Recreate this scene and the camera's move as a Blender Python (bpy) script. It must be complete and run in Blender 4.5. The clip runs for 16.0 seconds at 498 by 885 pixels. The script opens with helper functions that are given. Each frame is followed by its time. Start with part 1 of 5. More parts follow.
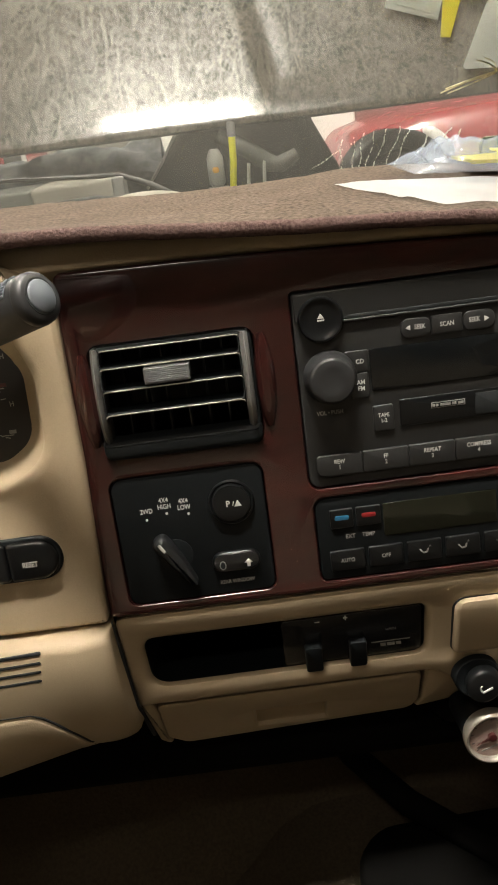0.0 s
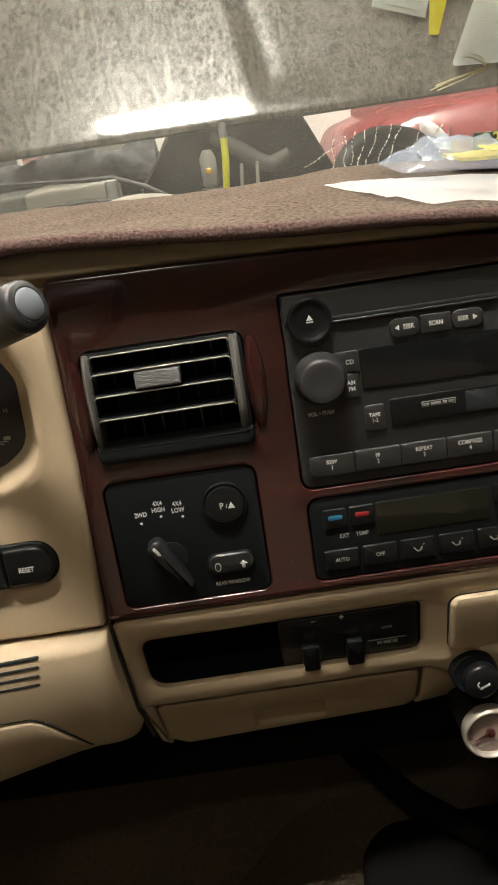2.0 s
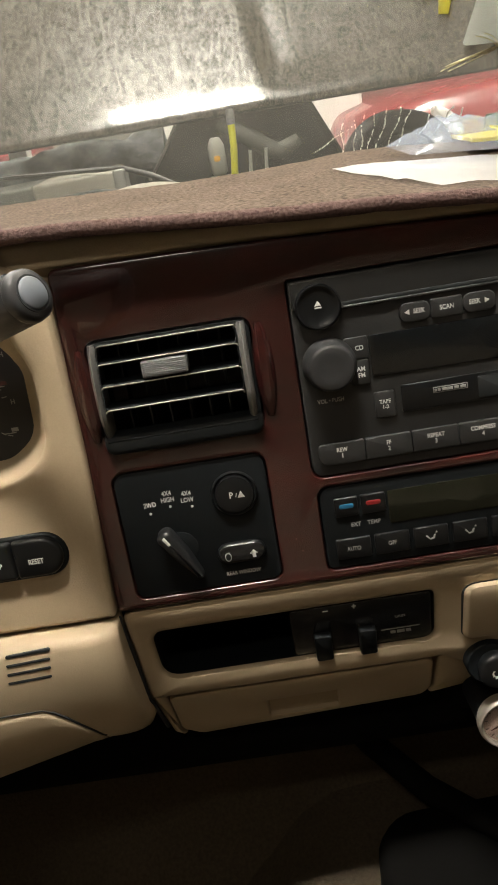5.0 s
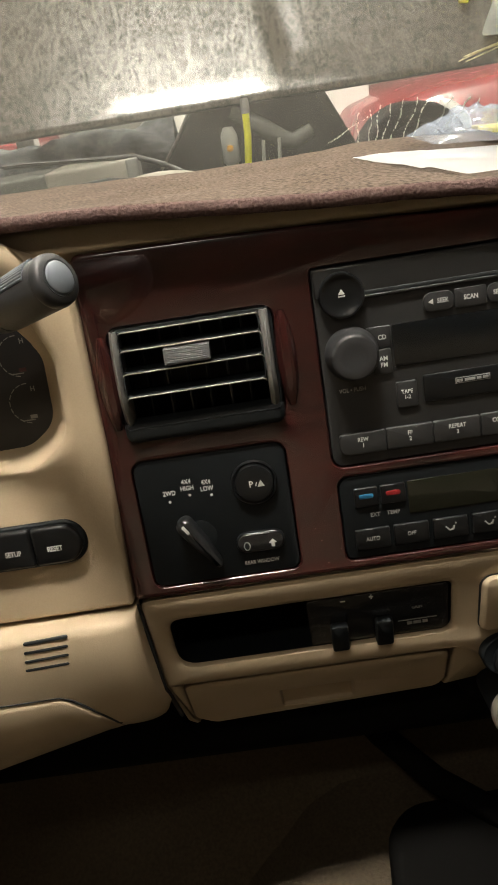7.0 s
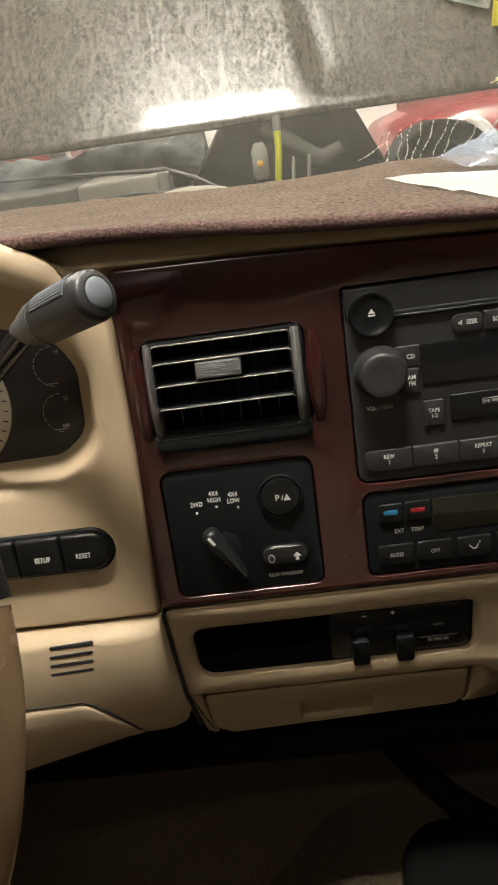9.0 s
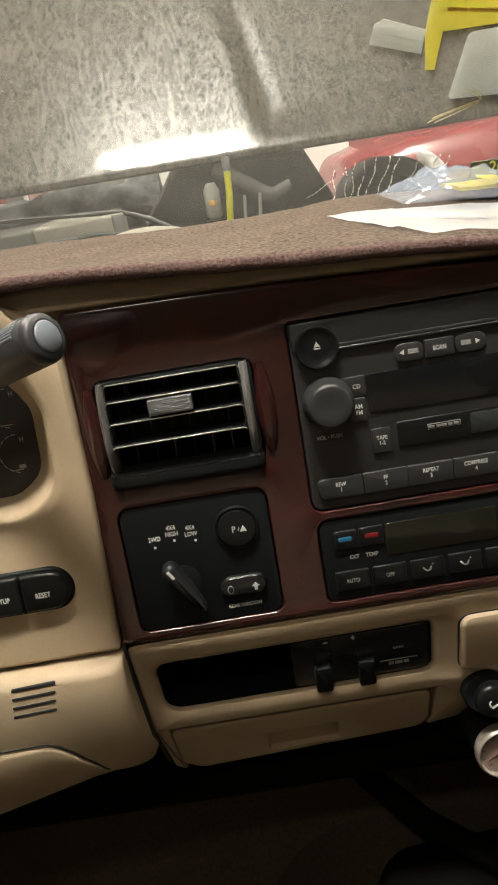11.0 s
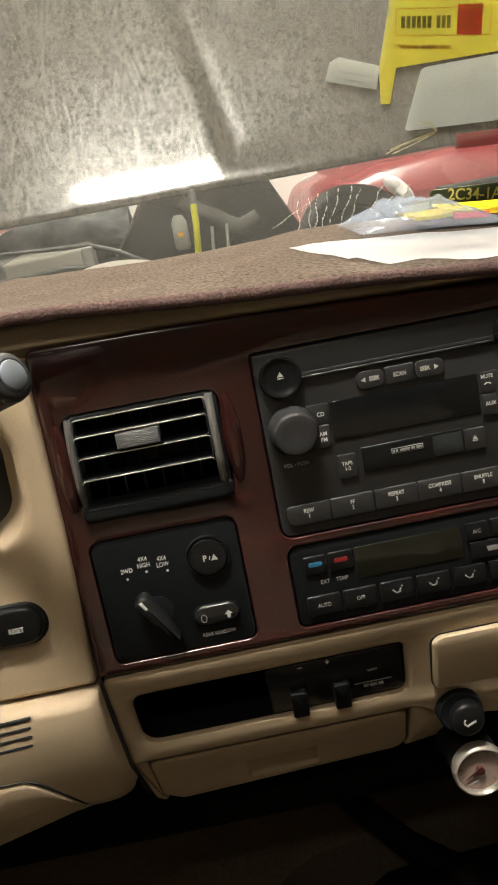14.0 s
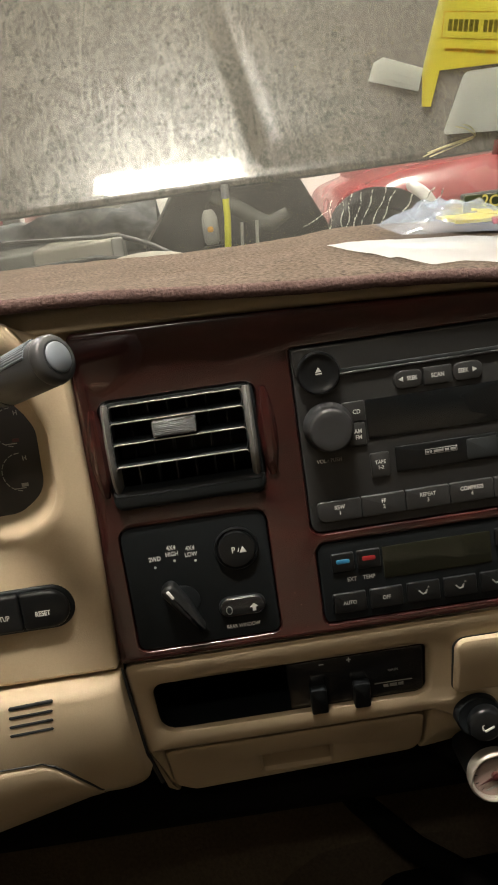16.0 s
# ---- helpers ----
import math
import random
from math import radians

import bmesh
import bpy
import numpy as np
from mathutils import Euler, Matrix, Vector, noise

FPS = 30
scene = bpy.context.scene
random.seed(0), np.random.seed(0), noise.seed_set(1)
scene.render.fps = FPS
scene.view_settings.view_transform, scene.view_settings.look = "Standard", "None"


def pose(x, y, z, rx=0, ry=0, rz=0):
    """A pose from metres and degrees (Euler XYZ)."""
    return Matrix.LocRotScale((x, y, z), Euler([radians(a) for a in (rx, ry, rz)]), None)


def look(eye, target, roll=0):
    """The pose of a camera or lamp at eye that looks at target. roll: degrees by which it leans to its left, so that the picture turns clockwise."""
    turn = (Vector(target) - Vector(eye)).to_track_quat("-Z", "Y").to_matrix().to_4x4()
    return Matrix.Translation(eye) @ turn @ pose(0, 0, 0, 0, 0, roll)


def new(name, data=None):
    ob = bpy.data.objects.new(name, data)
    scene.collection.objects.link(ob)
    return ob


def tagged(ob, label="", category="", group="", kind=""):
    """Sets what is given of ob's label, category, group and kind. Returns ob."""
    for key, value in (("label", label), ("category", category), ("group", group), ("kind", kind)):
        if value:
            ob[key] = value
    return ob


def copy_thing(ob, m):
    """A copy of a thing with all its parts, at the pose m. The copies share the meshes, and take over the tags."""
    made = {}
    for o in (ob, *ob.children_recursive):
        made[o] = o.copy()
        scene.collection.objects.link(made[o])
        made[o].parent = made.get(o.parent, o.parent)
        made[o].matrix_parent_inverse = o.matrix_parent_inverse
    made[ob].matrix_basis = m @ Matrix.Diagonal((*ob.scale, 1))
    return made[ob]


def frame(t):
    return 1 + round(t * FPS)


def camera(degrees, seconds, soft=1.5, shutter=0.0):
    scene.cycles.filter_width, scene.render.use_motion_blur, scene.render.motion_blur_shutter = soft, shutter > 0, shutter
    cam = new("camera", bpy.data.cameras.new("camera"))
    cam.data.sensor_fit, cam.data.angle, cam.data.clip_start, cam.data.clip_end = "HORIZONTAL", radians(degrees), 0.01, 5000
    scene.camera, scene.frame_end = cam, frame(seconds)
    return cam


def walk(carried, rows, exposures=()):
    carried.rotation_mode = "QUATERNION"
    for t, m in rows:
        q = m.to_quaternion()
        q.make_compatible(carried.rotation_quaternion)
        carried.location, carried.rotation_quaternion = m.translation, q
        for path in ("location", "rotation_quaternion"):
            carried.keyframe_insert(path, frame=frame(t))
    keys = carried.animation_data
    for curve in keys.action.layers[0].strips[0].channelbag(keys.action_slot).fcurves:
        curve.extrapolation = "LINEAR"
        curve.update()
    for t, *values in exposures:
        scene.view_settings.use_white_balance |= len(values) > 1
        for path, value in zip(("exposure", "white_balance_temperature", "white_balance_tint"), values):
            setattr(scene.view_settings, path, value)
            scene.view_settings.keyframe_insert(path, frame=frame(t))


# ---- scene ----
cam = camera(36.7, 16.0, soft=1.8)
# seconds, eye x y z, yaw, pitch, roll
PATH = [
    (0, -0.03808, -0.47774, 1.56533, 0.096, -24.063, -7.466),
    (0.5, -0.03308, -0.47915, 1.56630, -0.163, -24.046, -8.040),
    (1, -0.02899, -0.47573, 1.56498, -0.257, -24.121, -8.962),
    (1.5, -0.02232, -0.47544, 1.56494, -0.230, -24.345, -9.282),
    (2, -0.02983, -0.47941, 1.56813, 0.434, -24.195, -8.665),
    (2.5, -0.03292, -0.48020, 1.56807, 1.197, -24.080, -8.602),
    (3, -0.02741, -0.47780, 1.56646, 1.301, -24.196, -8.802),
    (3.5, -0.03851, -0.47636, 1.56520, 1.418, -24.505, -9.024),
    (4, -0.02650, -0.47497, 1.56430, 1.390, -24.662, -9.506),
    (6.5, -0.02736, -0.47529, 1.56313, 2.065, -24.754, -9.945),
    (7, -0.04063, -0.47452, 1.56216, 1.871, -25.167, -9.362),
    (7.5, -0.03342, -0.47198, 1.56107, 2.315, -25.435, -8.610),
    (8, -0.06380, -0.48026, 1.56529, 3.196, -25.131, -8.151),
    (8.2, -0.04407, -0.47613, 1.56711, 3.770, -24.999, -8.471),
    (10.3, -0.05127, -0.48992, 1.57004, 1.224, -22.663, -8.630),
    (10.5, -0.04585, -0.48729, 1.56918, 0.914, -22.527, -8.734),
    (11, -0.03489, -0.49090, 1.57250, 0.360, -22.173, -9.533),
    (11.5, -0.03725, -0.49258, 1.57358, -0.014, -21.623, -9.432),
    (12, -0.03941, -0.49670, 1.57646, -0.595, -21.050, -9.085),
    (12.5, -0.03832, -0.49982, 1.57838, -0.945, -20.596, -9.383),
    (13, -0.03201, -0.50237, 1.58136, -1.162, -20.356, -9.835),
    (13.5, -0.03559, -0.49723, 1.57696, -1.171, -20.564, -10.036),
    (14, -0.02543, -0.49864, 1.57807, -1.565, -20.652, -10.584),
    (14.5, -0.01914, -0.49900, 1.57838, -2.123, -20.540, -10.609),
    (15, -0.02526, -0.49865, 1.57734, -2.082, -20.542, -10.184),
    (15.5, -0.02833, -0.49837, 1.57721, -1.878, -20.600, -9.681),
    (16, -0.04557, -0.49926, 1.57660, -1.053, -20.553, -8.105),
]


def eye_pose(x, y, z, yaw, pitch, roll):
    return pose(x, y, z, 0, 0, yaw) @ pose(0, 0, 0, 90 + pitch) @ pose(0, 0, 0, 0, 0, roll)


walk(cam, [(r[0], eye_pose(*r[1:])) for r in PATH])

from mathutils.geometry import tessellate_polygon

# ---- light ----
world = bpy.data.worlds.new("world")
scene.world = world
world.use_nodes = True
world.node_tree.nodes["Background"].inputs[0].default_value = (0.9, 0.95, 1.0, 1)
world.node_tree.nodes["Background"].inputs[1].default_value = 0.05
scene.view_settings.exposure = 0.0
FILL_WATTS, TUBE_GLOW = 2.0, 310.0


def lamp(name, m, watts, sx, sy, colour):
    d = bpy.data.lights.new(name, "AREA")
    d.shape, d.size, d.size_y, d.energy, d.color = "RECTANGLE", sx, sy, watts, colour
    ob = new(name, d)
    ob.matrix_world = m
    return ob


# Unseen fill light added under the cab roof to brighten the dash face.
lamp("fill_lamp", look((-0.20, -0.60, 2.09), (-0.12, 0.0, 1.30)), FILL_WATTS, 0.22, 0.12, (1.0, 0.88, 0.72))

# ---- materials ----


def mat(name, colour, rough=0.5, metal=0.0, spec=0.5, grain=0.0, grain_scale=400.0, bump=0.0, stain=0.0, stain_scale=14.0,
        coat=0.0, second=None, glow=0.0):
    """A principled surface with fine grain, broad staining and fine relief."""
    m = bpy.data.materials.new(name)
    m.use_nodes = True
    nt = m.node_tree
    b = nt.nodes["Principled BSDF"]
    b.inputs["Roughness"].default_value, b.inputs["Metallic"].default_value = rough, metal
    b.inputs["Specular IOR Level"].default_value = spec
    b.inputs["Coat Weight"].default_value = coat
    b.inputs["Coat Roughness"].default_value = 0.06
    tc = nt.nodes.new("ShaderNodeTexCoord")
    col = nt.nodes.new("ShaderNodeRGB")
    col.outputs[0].default_value = (*colour, 1)
    out = col.outputs[0]
    dark = second or tuple(c * 0.55 for c in colour)
    for amount, scale, detail in ((stain, stain_scale, 5.0), (grain, grain_scale, 2.0)):
        if not amount:
            continue
        n = nt.nodes.new("ShaderNodeTexNoise")
        n.inputs["Scale"].default_value, n.inputs["Detail"].default_value = scale, detail
        nt.links.new(tc.outputs["Object"], n.inputs["Vector"])
        r = nt.nodes.new("ShaderNodeMapRange")
        r.inputs["From Min"].default_value, r.inputs["From Max"].default_value = 0.35, 0.7
        r.inputs["To Max"].default_value = amount
        nt.links.new(n.outputs["Fac"], r.inputs["Value"])
        x = nt.nodes.new("ShaderNodeMix")
        x.data_type = "RGBA"
        nt.links.new(r.outputs[0], x.inputs["Factor"])
        nt.links.new(out, x.inputs["A"])
        x.inputs["B"].default_value = (*dark, 1)
        out = x.outputs["Result"]
    nt.links.new(out, b.inputs["Base Color"])
    if stain:
        rn = nt.nodes.new("ShaderNodeTexNoise")
        rn.inputs["Scale"].default_value, rn.inputs["Detail"].default_value = stain_scale * 2.3, 6.0
        nt.links.new(tc.outputs["Object"], rn.inputs["Vector"])
        rr = nt.nodes.new("ShaderNodeMapRange")
        rr.inputs["To Min"].default_value, rr.inputs["To Max"].default_value = rough * 0.75, min(1.0, rough * 1.3)
        nt.links.new(rn.outputs["Fac"], rr.inputs["Value"])
        nt.links.new(rr.outputs[0], b.inputs["Roughness"])
    if bump:
        n = nt.nodes.new("ShaderNodeTexNoise")
        n.inputs["Scale"].default_value, n.inputs["Detail"].default_value = grain_scale, 3.0
        nt.links.new(tc.outputs["Object"], n.inputs["Vector"])
        bp = nt.nodes.new("ShaderNodeBump")
        bp.inputs["Strength"].default_value, bp.inputs["Distance"].default_value = bump, 0.001
        nt.links.new(n.outputs["Fac"], bp.inputs["Height"])
        nt.links.new(bp.outputs[0], b.inputs["Normal"])
    if glow:
        b.inputs["Emission Color"].default_value = (*colour, 1)
        b.inputs["Emission Strength"].default_value = glow
    return m


def wood_mat():
    """Dark red lacquered burl with a streaky figure and fine dust."""
    m = mat("wood_trim", (0.05, 0.011, 0.006), 0.22, coat=0.9)
    nt = m.node_tree
    b = nt.nodes["Principled BSDF"]
    tc = nt.nodes.new("ShaderNodeTexCoord")
    mp = nt.nodes.new("ShaderNodeMapping")
    mp.inputs["Scale"].default_value = (11, 46, 52)
    nt.links.new(tc.outputs["Object"], mp.inputs["Vector"])
    n = nt.nodes.new("ShaderNodeTexNoise")
    n.inputs["Scale"].default_value, n.inputs["Detail"].default_value = 2.2, 10.0
    n.inputs["Roughness"].default_value = 0.62
    n.inputs["Distortion"].default_value = 0.8
    nt.links.new(mp.outputs[0], n.inputs["Vector"])
    ramp = nt.nodes.new("ShaderNodeValToRGB")
    e = ramp.color_ramp.elements
    e[0].position, e[0].color = 0.32, (0.0095, 0.0040, 0.0040, 1)
    e[1].position, e[1].color = 0.72, (0.050, 0.0105, 0.0085, 1)
    k = ramp.color_ramp.elements.new(0.5)
    k.color = (0.0270, 0.0068, 0.0062, 1)
    nt.links.new(n.outputs["Fac"], ramp.inputs[0])
    dust = nt.nodes.new("ShaderNodeTexVoronoi")
    dust.inputs["Scale"].default_value = 230.0
    nt.links.new(tc.outputs["Object"], dust.inputs["Vector"])
    th = nt.nodes.new("ShaderNodeMapRange")
    th.inputs["From Min"].default_value, th.inputs["From Max"].default_value = 0.10, 0.05
    th.inputs["To Max"].default_value = 0.65
    nt.links.new(dust.outputs["Distance"], th.inputs["Value"])
    patch = nt.nodes.new("ShaderNodeTexNoise")
    patch.inputs["Scale"].default_value = 26.0
    nt.links.new(tc.outputs["Object"], patch.inputs["Vector"])
    pr = nt.nodes.new("ShaderNodeMapRange")
    pr.inputs["From Min"].default_value, pr.inputs["From Max"].default_value = 0.55, 0.68
    nt.links.new(patch.outputs["Fac"], pr.inputs["Value"])
    mul = nt.nodes.new("ShaderNodeMath")
    mul.operation = "MULTIPLY"
    nt.links.new(th.outputs[0], mul.inputs[0])
    nt.links.new(pr.outputs[0], mul.inputs[1])
    x = nt.nodes.new("ShaderNodeMix")
    x.data_type = "RGBA"
    nt.links.new(mul.outputs[0], x.inputs["Factor"])
    nt.links.new(ramp.outputs[0], x.inputs["A"])
    x.inputs["B"].default_value = (0.4, 0.36, 0.3, 1)
    nt.links.new(x.outputs["Result"], b.inputs["Base Color"])
    return m


def hood_mat():
    """Dark glossy paint under a film of dried, mottled and streaked dust."""
    m = mat("dusty_hood_paint", (0.012, 0.012, 0.012), 0.05, spec=0.45)
    nt = m.node_tree
    b = nt.nodes["Principled BSDF"]
    out = nt.nodes["Material Output"]
    tc = nt.nodes.new("ShaderNodeTexCoord")
    n1 = nt.nodes.new("ShaderNodeTexNoise")
    n1.inputs["Scale"].default_value, n1.inputs["Detail"].default_value = 125.0, 2.0
    n1.inputs["Distortion"].default_value = 1.6
    mp = nt.nodes.new("ShaderNodeMapping")
    mp.inputs["Scale"].default_value = (1.0, 0.75, 0.75)
    nt.links.new(tc.outputs["Object"], mp.inputs["Vector"])
    nt.links.new(mp.outputs[0], n1.inputs["Vector"])
    mp2 = nt.nodes.new("ShaderNodeMapping")
    mp2.inputs["Scale"].default_value = (1.0, 0.22, 0.22)
    nt.links.new(tc.outputs["Object"], mp2.inputs["Vector"])
    n2 = nt.nodes.new("ShaderNodeTexNoise")
    n2.inputs["Scale"].default_value, n2.inputs["Detail"].default_value = 26.0, 3.0
    n2.inputs["Distortion"].default_value = 1.4
    nt.links.new(mp2.outputs[0], n2.inputs["Vector"])
    n3 = nt.nodes.new("ShaderNodeTexNoise")
    n3.inputs["Scale"].default_value, n3.inputs["Detail"].default_value = 5.0, 2.0
    nt.links.new(tc.outputs["Object"], n3.inputs["Vector"])
    a1 = nt.nodes.new("ShaderNodeMapRange")
    a1.inputs["From Min"].default_value, a1.inputs["From Max"].default_value = 0.36, 0.68
    nt.links.new(n1.outputs["Fac"], a1.inputs["Value"])
    off = nt.nodes.new("ShaderNodeMath")
    off.operation = "SUBTRACT"
    off.inputs[1].default_value = 0.5
    nt.links.new(n2.outputs["Fac"], off.inputs[0])
    side_of = nt.nodes.new("ShaderNodeMath")
    side_of.operation = "ABSOLUTE"
    nt.links.new(off.outputs[0], side_of.inputs[0])
    a2 = nt.nodes.new("ShaderNodeMapRange")
    a2.inputs["From Min"].default_value, a2.inputs["From Max"].default_value = 0.030, 0.006
    a2.inputs["To Max"].default_value = 0.55
    nt.links.new(side_of.outputs[0], a2.inputs["Value"])
    a3 = nt.nodes.new("ShaderNodeMapRange")
    a3.inputs["From Min"].default_value, a3.inputs["From Max"].default_value = 0.3, 0.7
    a3.inputs["To Min"].default_value, a3.inputs["To Max"].default_value = 0.78, 1.0
    nt.links.new(n3.outputs["Fac"], a3.inputs["Value"])
    add = nt.nodes.new("ShaderNodeMath")
    add.operation, add.use_clamp = "ADD", True
    nt.links.new(a1.outputs[0], add.inputs[0])
    nt.links.new(a2.outputs[0], add.inputs[1])
    mul = nt.nodes.new("ShaderNodeMath")
    mul.operation = "MULTIPLY"
    nt.links.new(add.outputs[0], mul.inputs[0])
    nt.links.new(a3.outputs[0], mul.inputs[1])
    cover = nt.nodes.new("ShaderNodeMapRange")
    cover.inputs["To Min"].default_value, cover.inputs["To Max"].default_value = 0.10, 0.62
    nt.links.new(mul.outputs[0], cover.inputs["Value"])
    dust = nt.nodes.new("ShaderNodeBsdfPrincipled")
    dust.inputs["Base Color"].default_value = (0.056, 0.0415, 0.0205, 1)
    dust.inputs["Roughness"].default_value = 0.31
    dust.inputs["Specular IOR Level"].default_value = 0.78
    mix = nt.nodes.new("ShaderNodeMixShader")
    nt.links.new(cover.outputs[0], mix.inputs[0])
    nt.links.new(b.outputs[0], mix.inputs[1])
    nt.links.new(dust.outputs[0], mix.inputs[2])
    nt.links.new(mix.outputs[0], out.inputs["Surface"])
    return m


def glass_mat(name, tint=(0.96, 0.97, 0.96), dust=0.0, rough=0.0, shine=0.045, film=(0.7, 0.68, 0.62)):
    """A thin clear sheet: it lets light straight through, mirrors faintly, and may carry a film of dust."""
    m = bpy.data.materials.new(name)
    m.use_nodes = True
    nt = m.node_tree
    nt.nodes.remove(nt.nodes["Principled BSDF"])
    out = nt.nodes["Material Output"]
    tr = nt.nodes.new("ShaderNodeBsdfTransparent")
    tr.inputs[0].default_value = (*tint, 1)
    gl = nt.nodes.new("ShaderNodeBsdfGlossy")
    gl.inputs["Roughness"].default_value = rough
    mx = nt.nodes.new("ShaderNodeMixShader")
    mx.inputs[0].default_value = shine
    nt.links.new(tr.outputs[0], mx.inputs[1])
    nt.links.new(gl.outputs[0], mx.inputs[2])
    last = mx
    if dust:
        tc = nt.nodes.new("ShaderNodeTexCoord")
        n = nt.nodes.new("ShaderNodeTexNoise")
        n.inputs["Scale"].default_value, n.inputs["Detail"].default_value = 24.0, 6.0
        nt.links.new(tc.outputs["Object"], n.inputs["Vector"])
        r = nt.nodes.new("ShaderNodeMapRange")
        r.inputs["To Min"].default_value, r.inputs["To Max"].default_value = dust * 0.6, dust * 1.4
        nt.links.new(n.outputs["Fac"], r.inputs["Value"])
        df = nt.nodes.new("ShaderNodeBsdfDiffuse")
        df.inputs[0].default_value = (*film, 1)
        tl = nt.nodes.new("ShaderNodeBsdfTranslucent")
        tl.inputs[0].default_value = (*film, 1)
        half = nt.nodes.new("ShaderNodeMixShader")
        nt.links.new(df.outputs[0], half.inputs[1])
        nt.links.new(tl.outputs[0], half.inputs[2])
        m2 = nt.nodes.new("ShaderNodeMixShader")
        nt.links.new(r.outputs[0], m2.inputs[0])
        nt.links.new(mx.outputs[0], m2.inputs[1])
        nt.links.new(half.outputs[0], m2.inputs[2])
        last = m2
    nt.links.new(last.outputs[0], out.inputs["Surface"])
    return m


def leaf_mat(name, colour, stain=0.25):
    """A thin sheet that shows light from both sides."""
    m = mat(name, colour, 0.6, stain=stain, stain_scale=24)
    nt = m.node_tree
    b = nt.nodes["Principled BSDF"]
    tl = nt.nodes.new("ShaderNodeBsdfTranslucent")
    tl.inputs[0].default_value = (*colour, 1)
    mx = nt.nodes.new("ShaderNodeMixShader")
    mx.inputs[0].default_value = 0.65
    nt.links.new(b.outputs[0], mx.inputs[1])
    nt.links.new(tl.outputs[0], mx.inputs[2])
    nt.links.new(mx.outputs[0], nt.nodes["Material Output"].inputs["Surface"])
    return m


TAN = mat("tan_plastic", (0.425, 0.34, 0.23), 0.5, spec=0.35, grain=0.12, grain_scale=900, bump=0.18, stain=0.12, stain_scale=18)
WOOD = wood_mat()
BLACK = mat("black_plastic", (0.0085, 0.0105, 0.0120), 0.42, spec=0.17, grain=0.3, grain_scale=1200, bump=0.1, second=(0.006, 0.0065, 0.007), stain=0.25)
BLACK_GLOSS = mat("black_gloss_plastic", (0.012, 0.0125, 0.0135), 0.2, stain=0.2, stain_scale=30, second=(0.02, 0.02, 0.02))
BUTTON = mat("soft_black_button", (0.0068, 0.0076, 0.0085), 0.30, spec=0.35, grain=0.3, grain_scale=1500, bump=0.06, second=(0.009, 0.009, 0.0095))
RADIO_BLACK = mat("radio_plastic", (0.0290, 0.0298, 0.0305), 0.42, spec=0.4, grain=0.25, grain_scale=1300, bump=0.08, stain=0.25, second=(0.013, 0.013, 0.013))
CHARCOAL = mat("charcoal_plastic", (0.03, 0.031, 0.033), 0.42, grain=0.2, grain_scale=1200, bump=0.1, stain=0.2)
GREY = mat("worn_grey_plastic", (0.12, 0.125, 0.13), 0.33, grain=0.2, grain_scale=900, bump=0.1, stain=0.35, stain_scale=60, second=(0.05, 0.05, 0.055))
SATIN = mat("satin_silver", (0.42, 0.39, 0.34), 0.32, metal=0.55, stain=0.2, stain_scale=60)
VANE = mat("vane_edge", (0.36, 0.34, 0.295), 0.42, metal=0.2, stain=0.15, stain_scale=80)
RAIL = mat("vent_rail", (0.16, 0.16, 0.155), 0.33, grain=0.2, grain_scale=900, bump=0.08, stain=0.25, stain_scale=50)
WORN_BLUE = mat("worn_blue_grey", (0.15, 0.17, 0.195), 0.35, stain=0.3, stain_scale=90)
CREASE = leaf_mat("sheet_crease", (0.52, 0.53, 0.50))
TAG_FAINT = leaf_mat("faint_orange_print", (0.62, 0.40, 0.10))
DISPLAY = mat("display_window", (0.006, 0.007, 0.008), 0.08, stain=0.2, stain_scale=20)
LCD = mat("lcd_window", (0.012, 0.013, 0.0085), 0.12, stain=0.2, stain_scale=20)
INK = mat("white_ink", (0.58, 0.58, 0.56), 0.6, grain=0.1)
FADED = mat("faded_ink", (0.24, 0.24, 0.23), 0.6, grain=0.1)
BLUE = mat("blue_mark", (0.02, 0.14, 0.27), 0.5, grain=0.1)
RED_MARK = mat("red_mark", (0.22, 0.014, 0.016), 0.5, grain=0.1)
GRIP = mat("grip_plastic", (0.013, 0.014, 0.015), 0.34, spec=0.45, grain=0.3, grain_scale=1300, bump=0.08)
VENT_BLACK = mat("matt_vent_black", (0.0125, 0.0150, 0.0165), 0.62, spec=0.2, grain=0.3, grain_scale=1200, bump=0.1)
VOID = mat("dark_recess", (0.0150, 0.0185, 0.0205), 0.7, grain=0.2)
MATCLOTH = mat("brown_carpet", (0.140, 0.108, 0.084), 0.95, spec=0.1, grain=1.0, grain_scale=300, bump=1.0, stain=0.3, stain_scale=16, second=(0.030, 0.020, 0.014))
BINDING = mat("mauve_binding", (0.135, 0.088, 0.080), 0.9, spec=0.1, grain=0.7, grain_scale=500, bump=1.0, stain=0.2, second=(0.05, 0.028, 0.026))

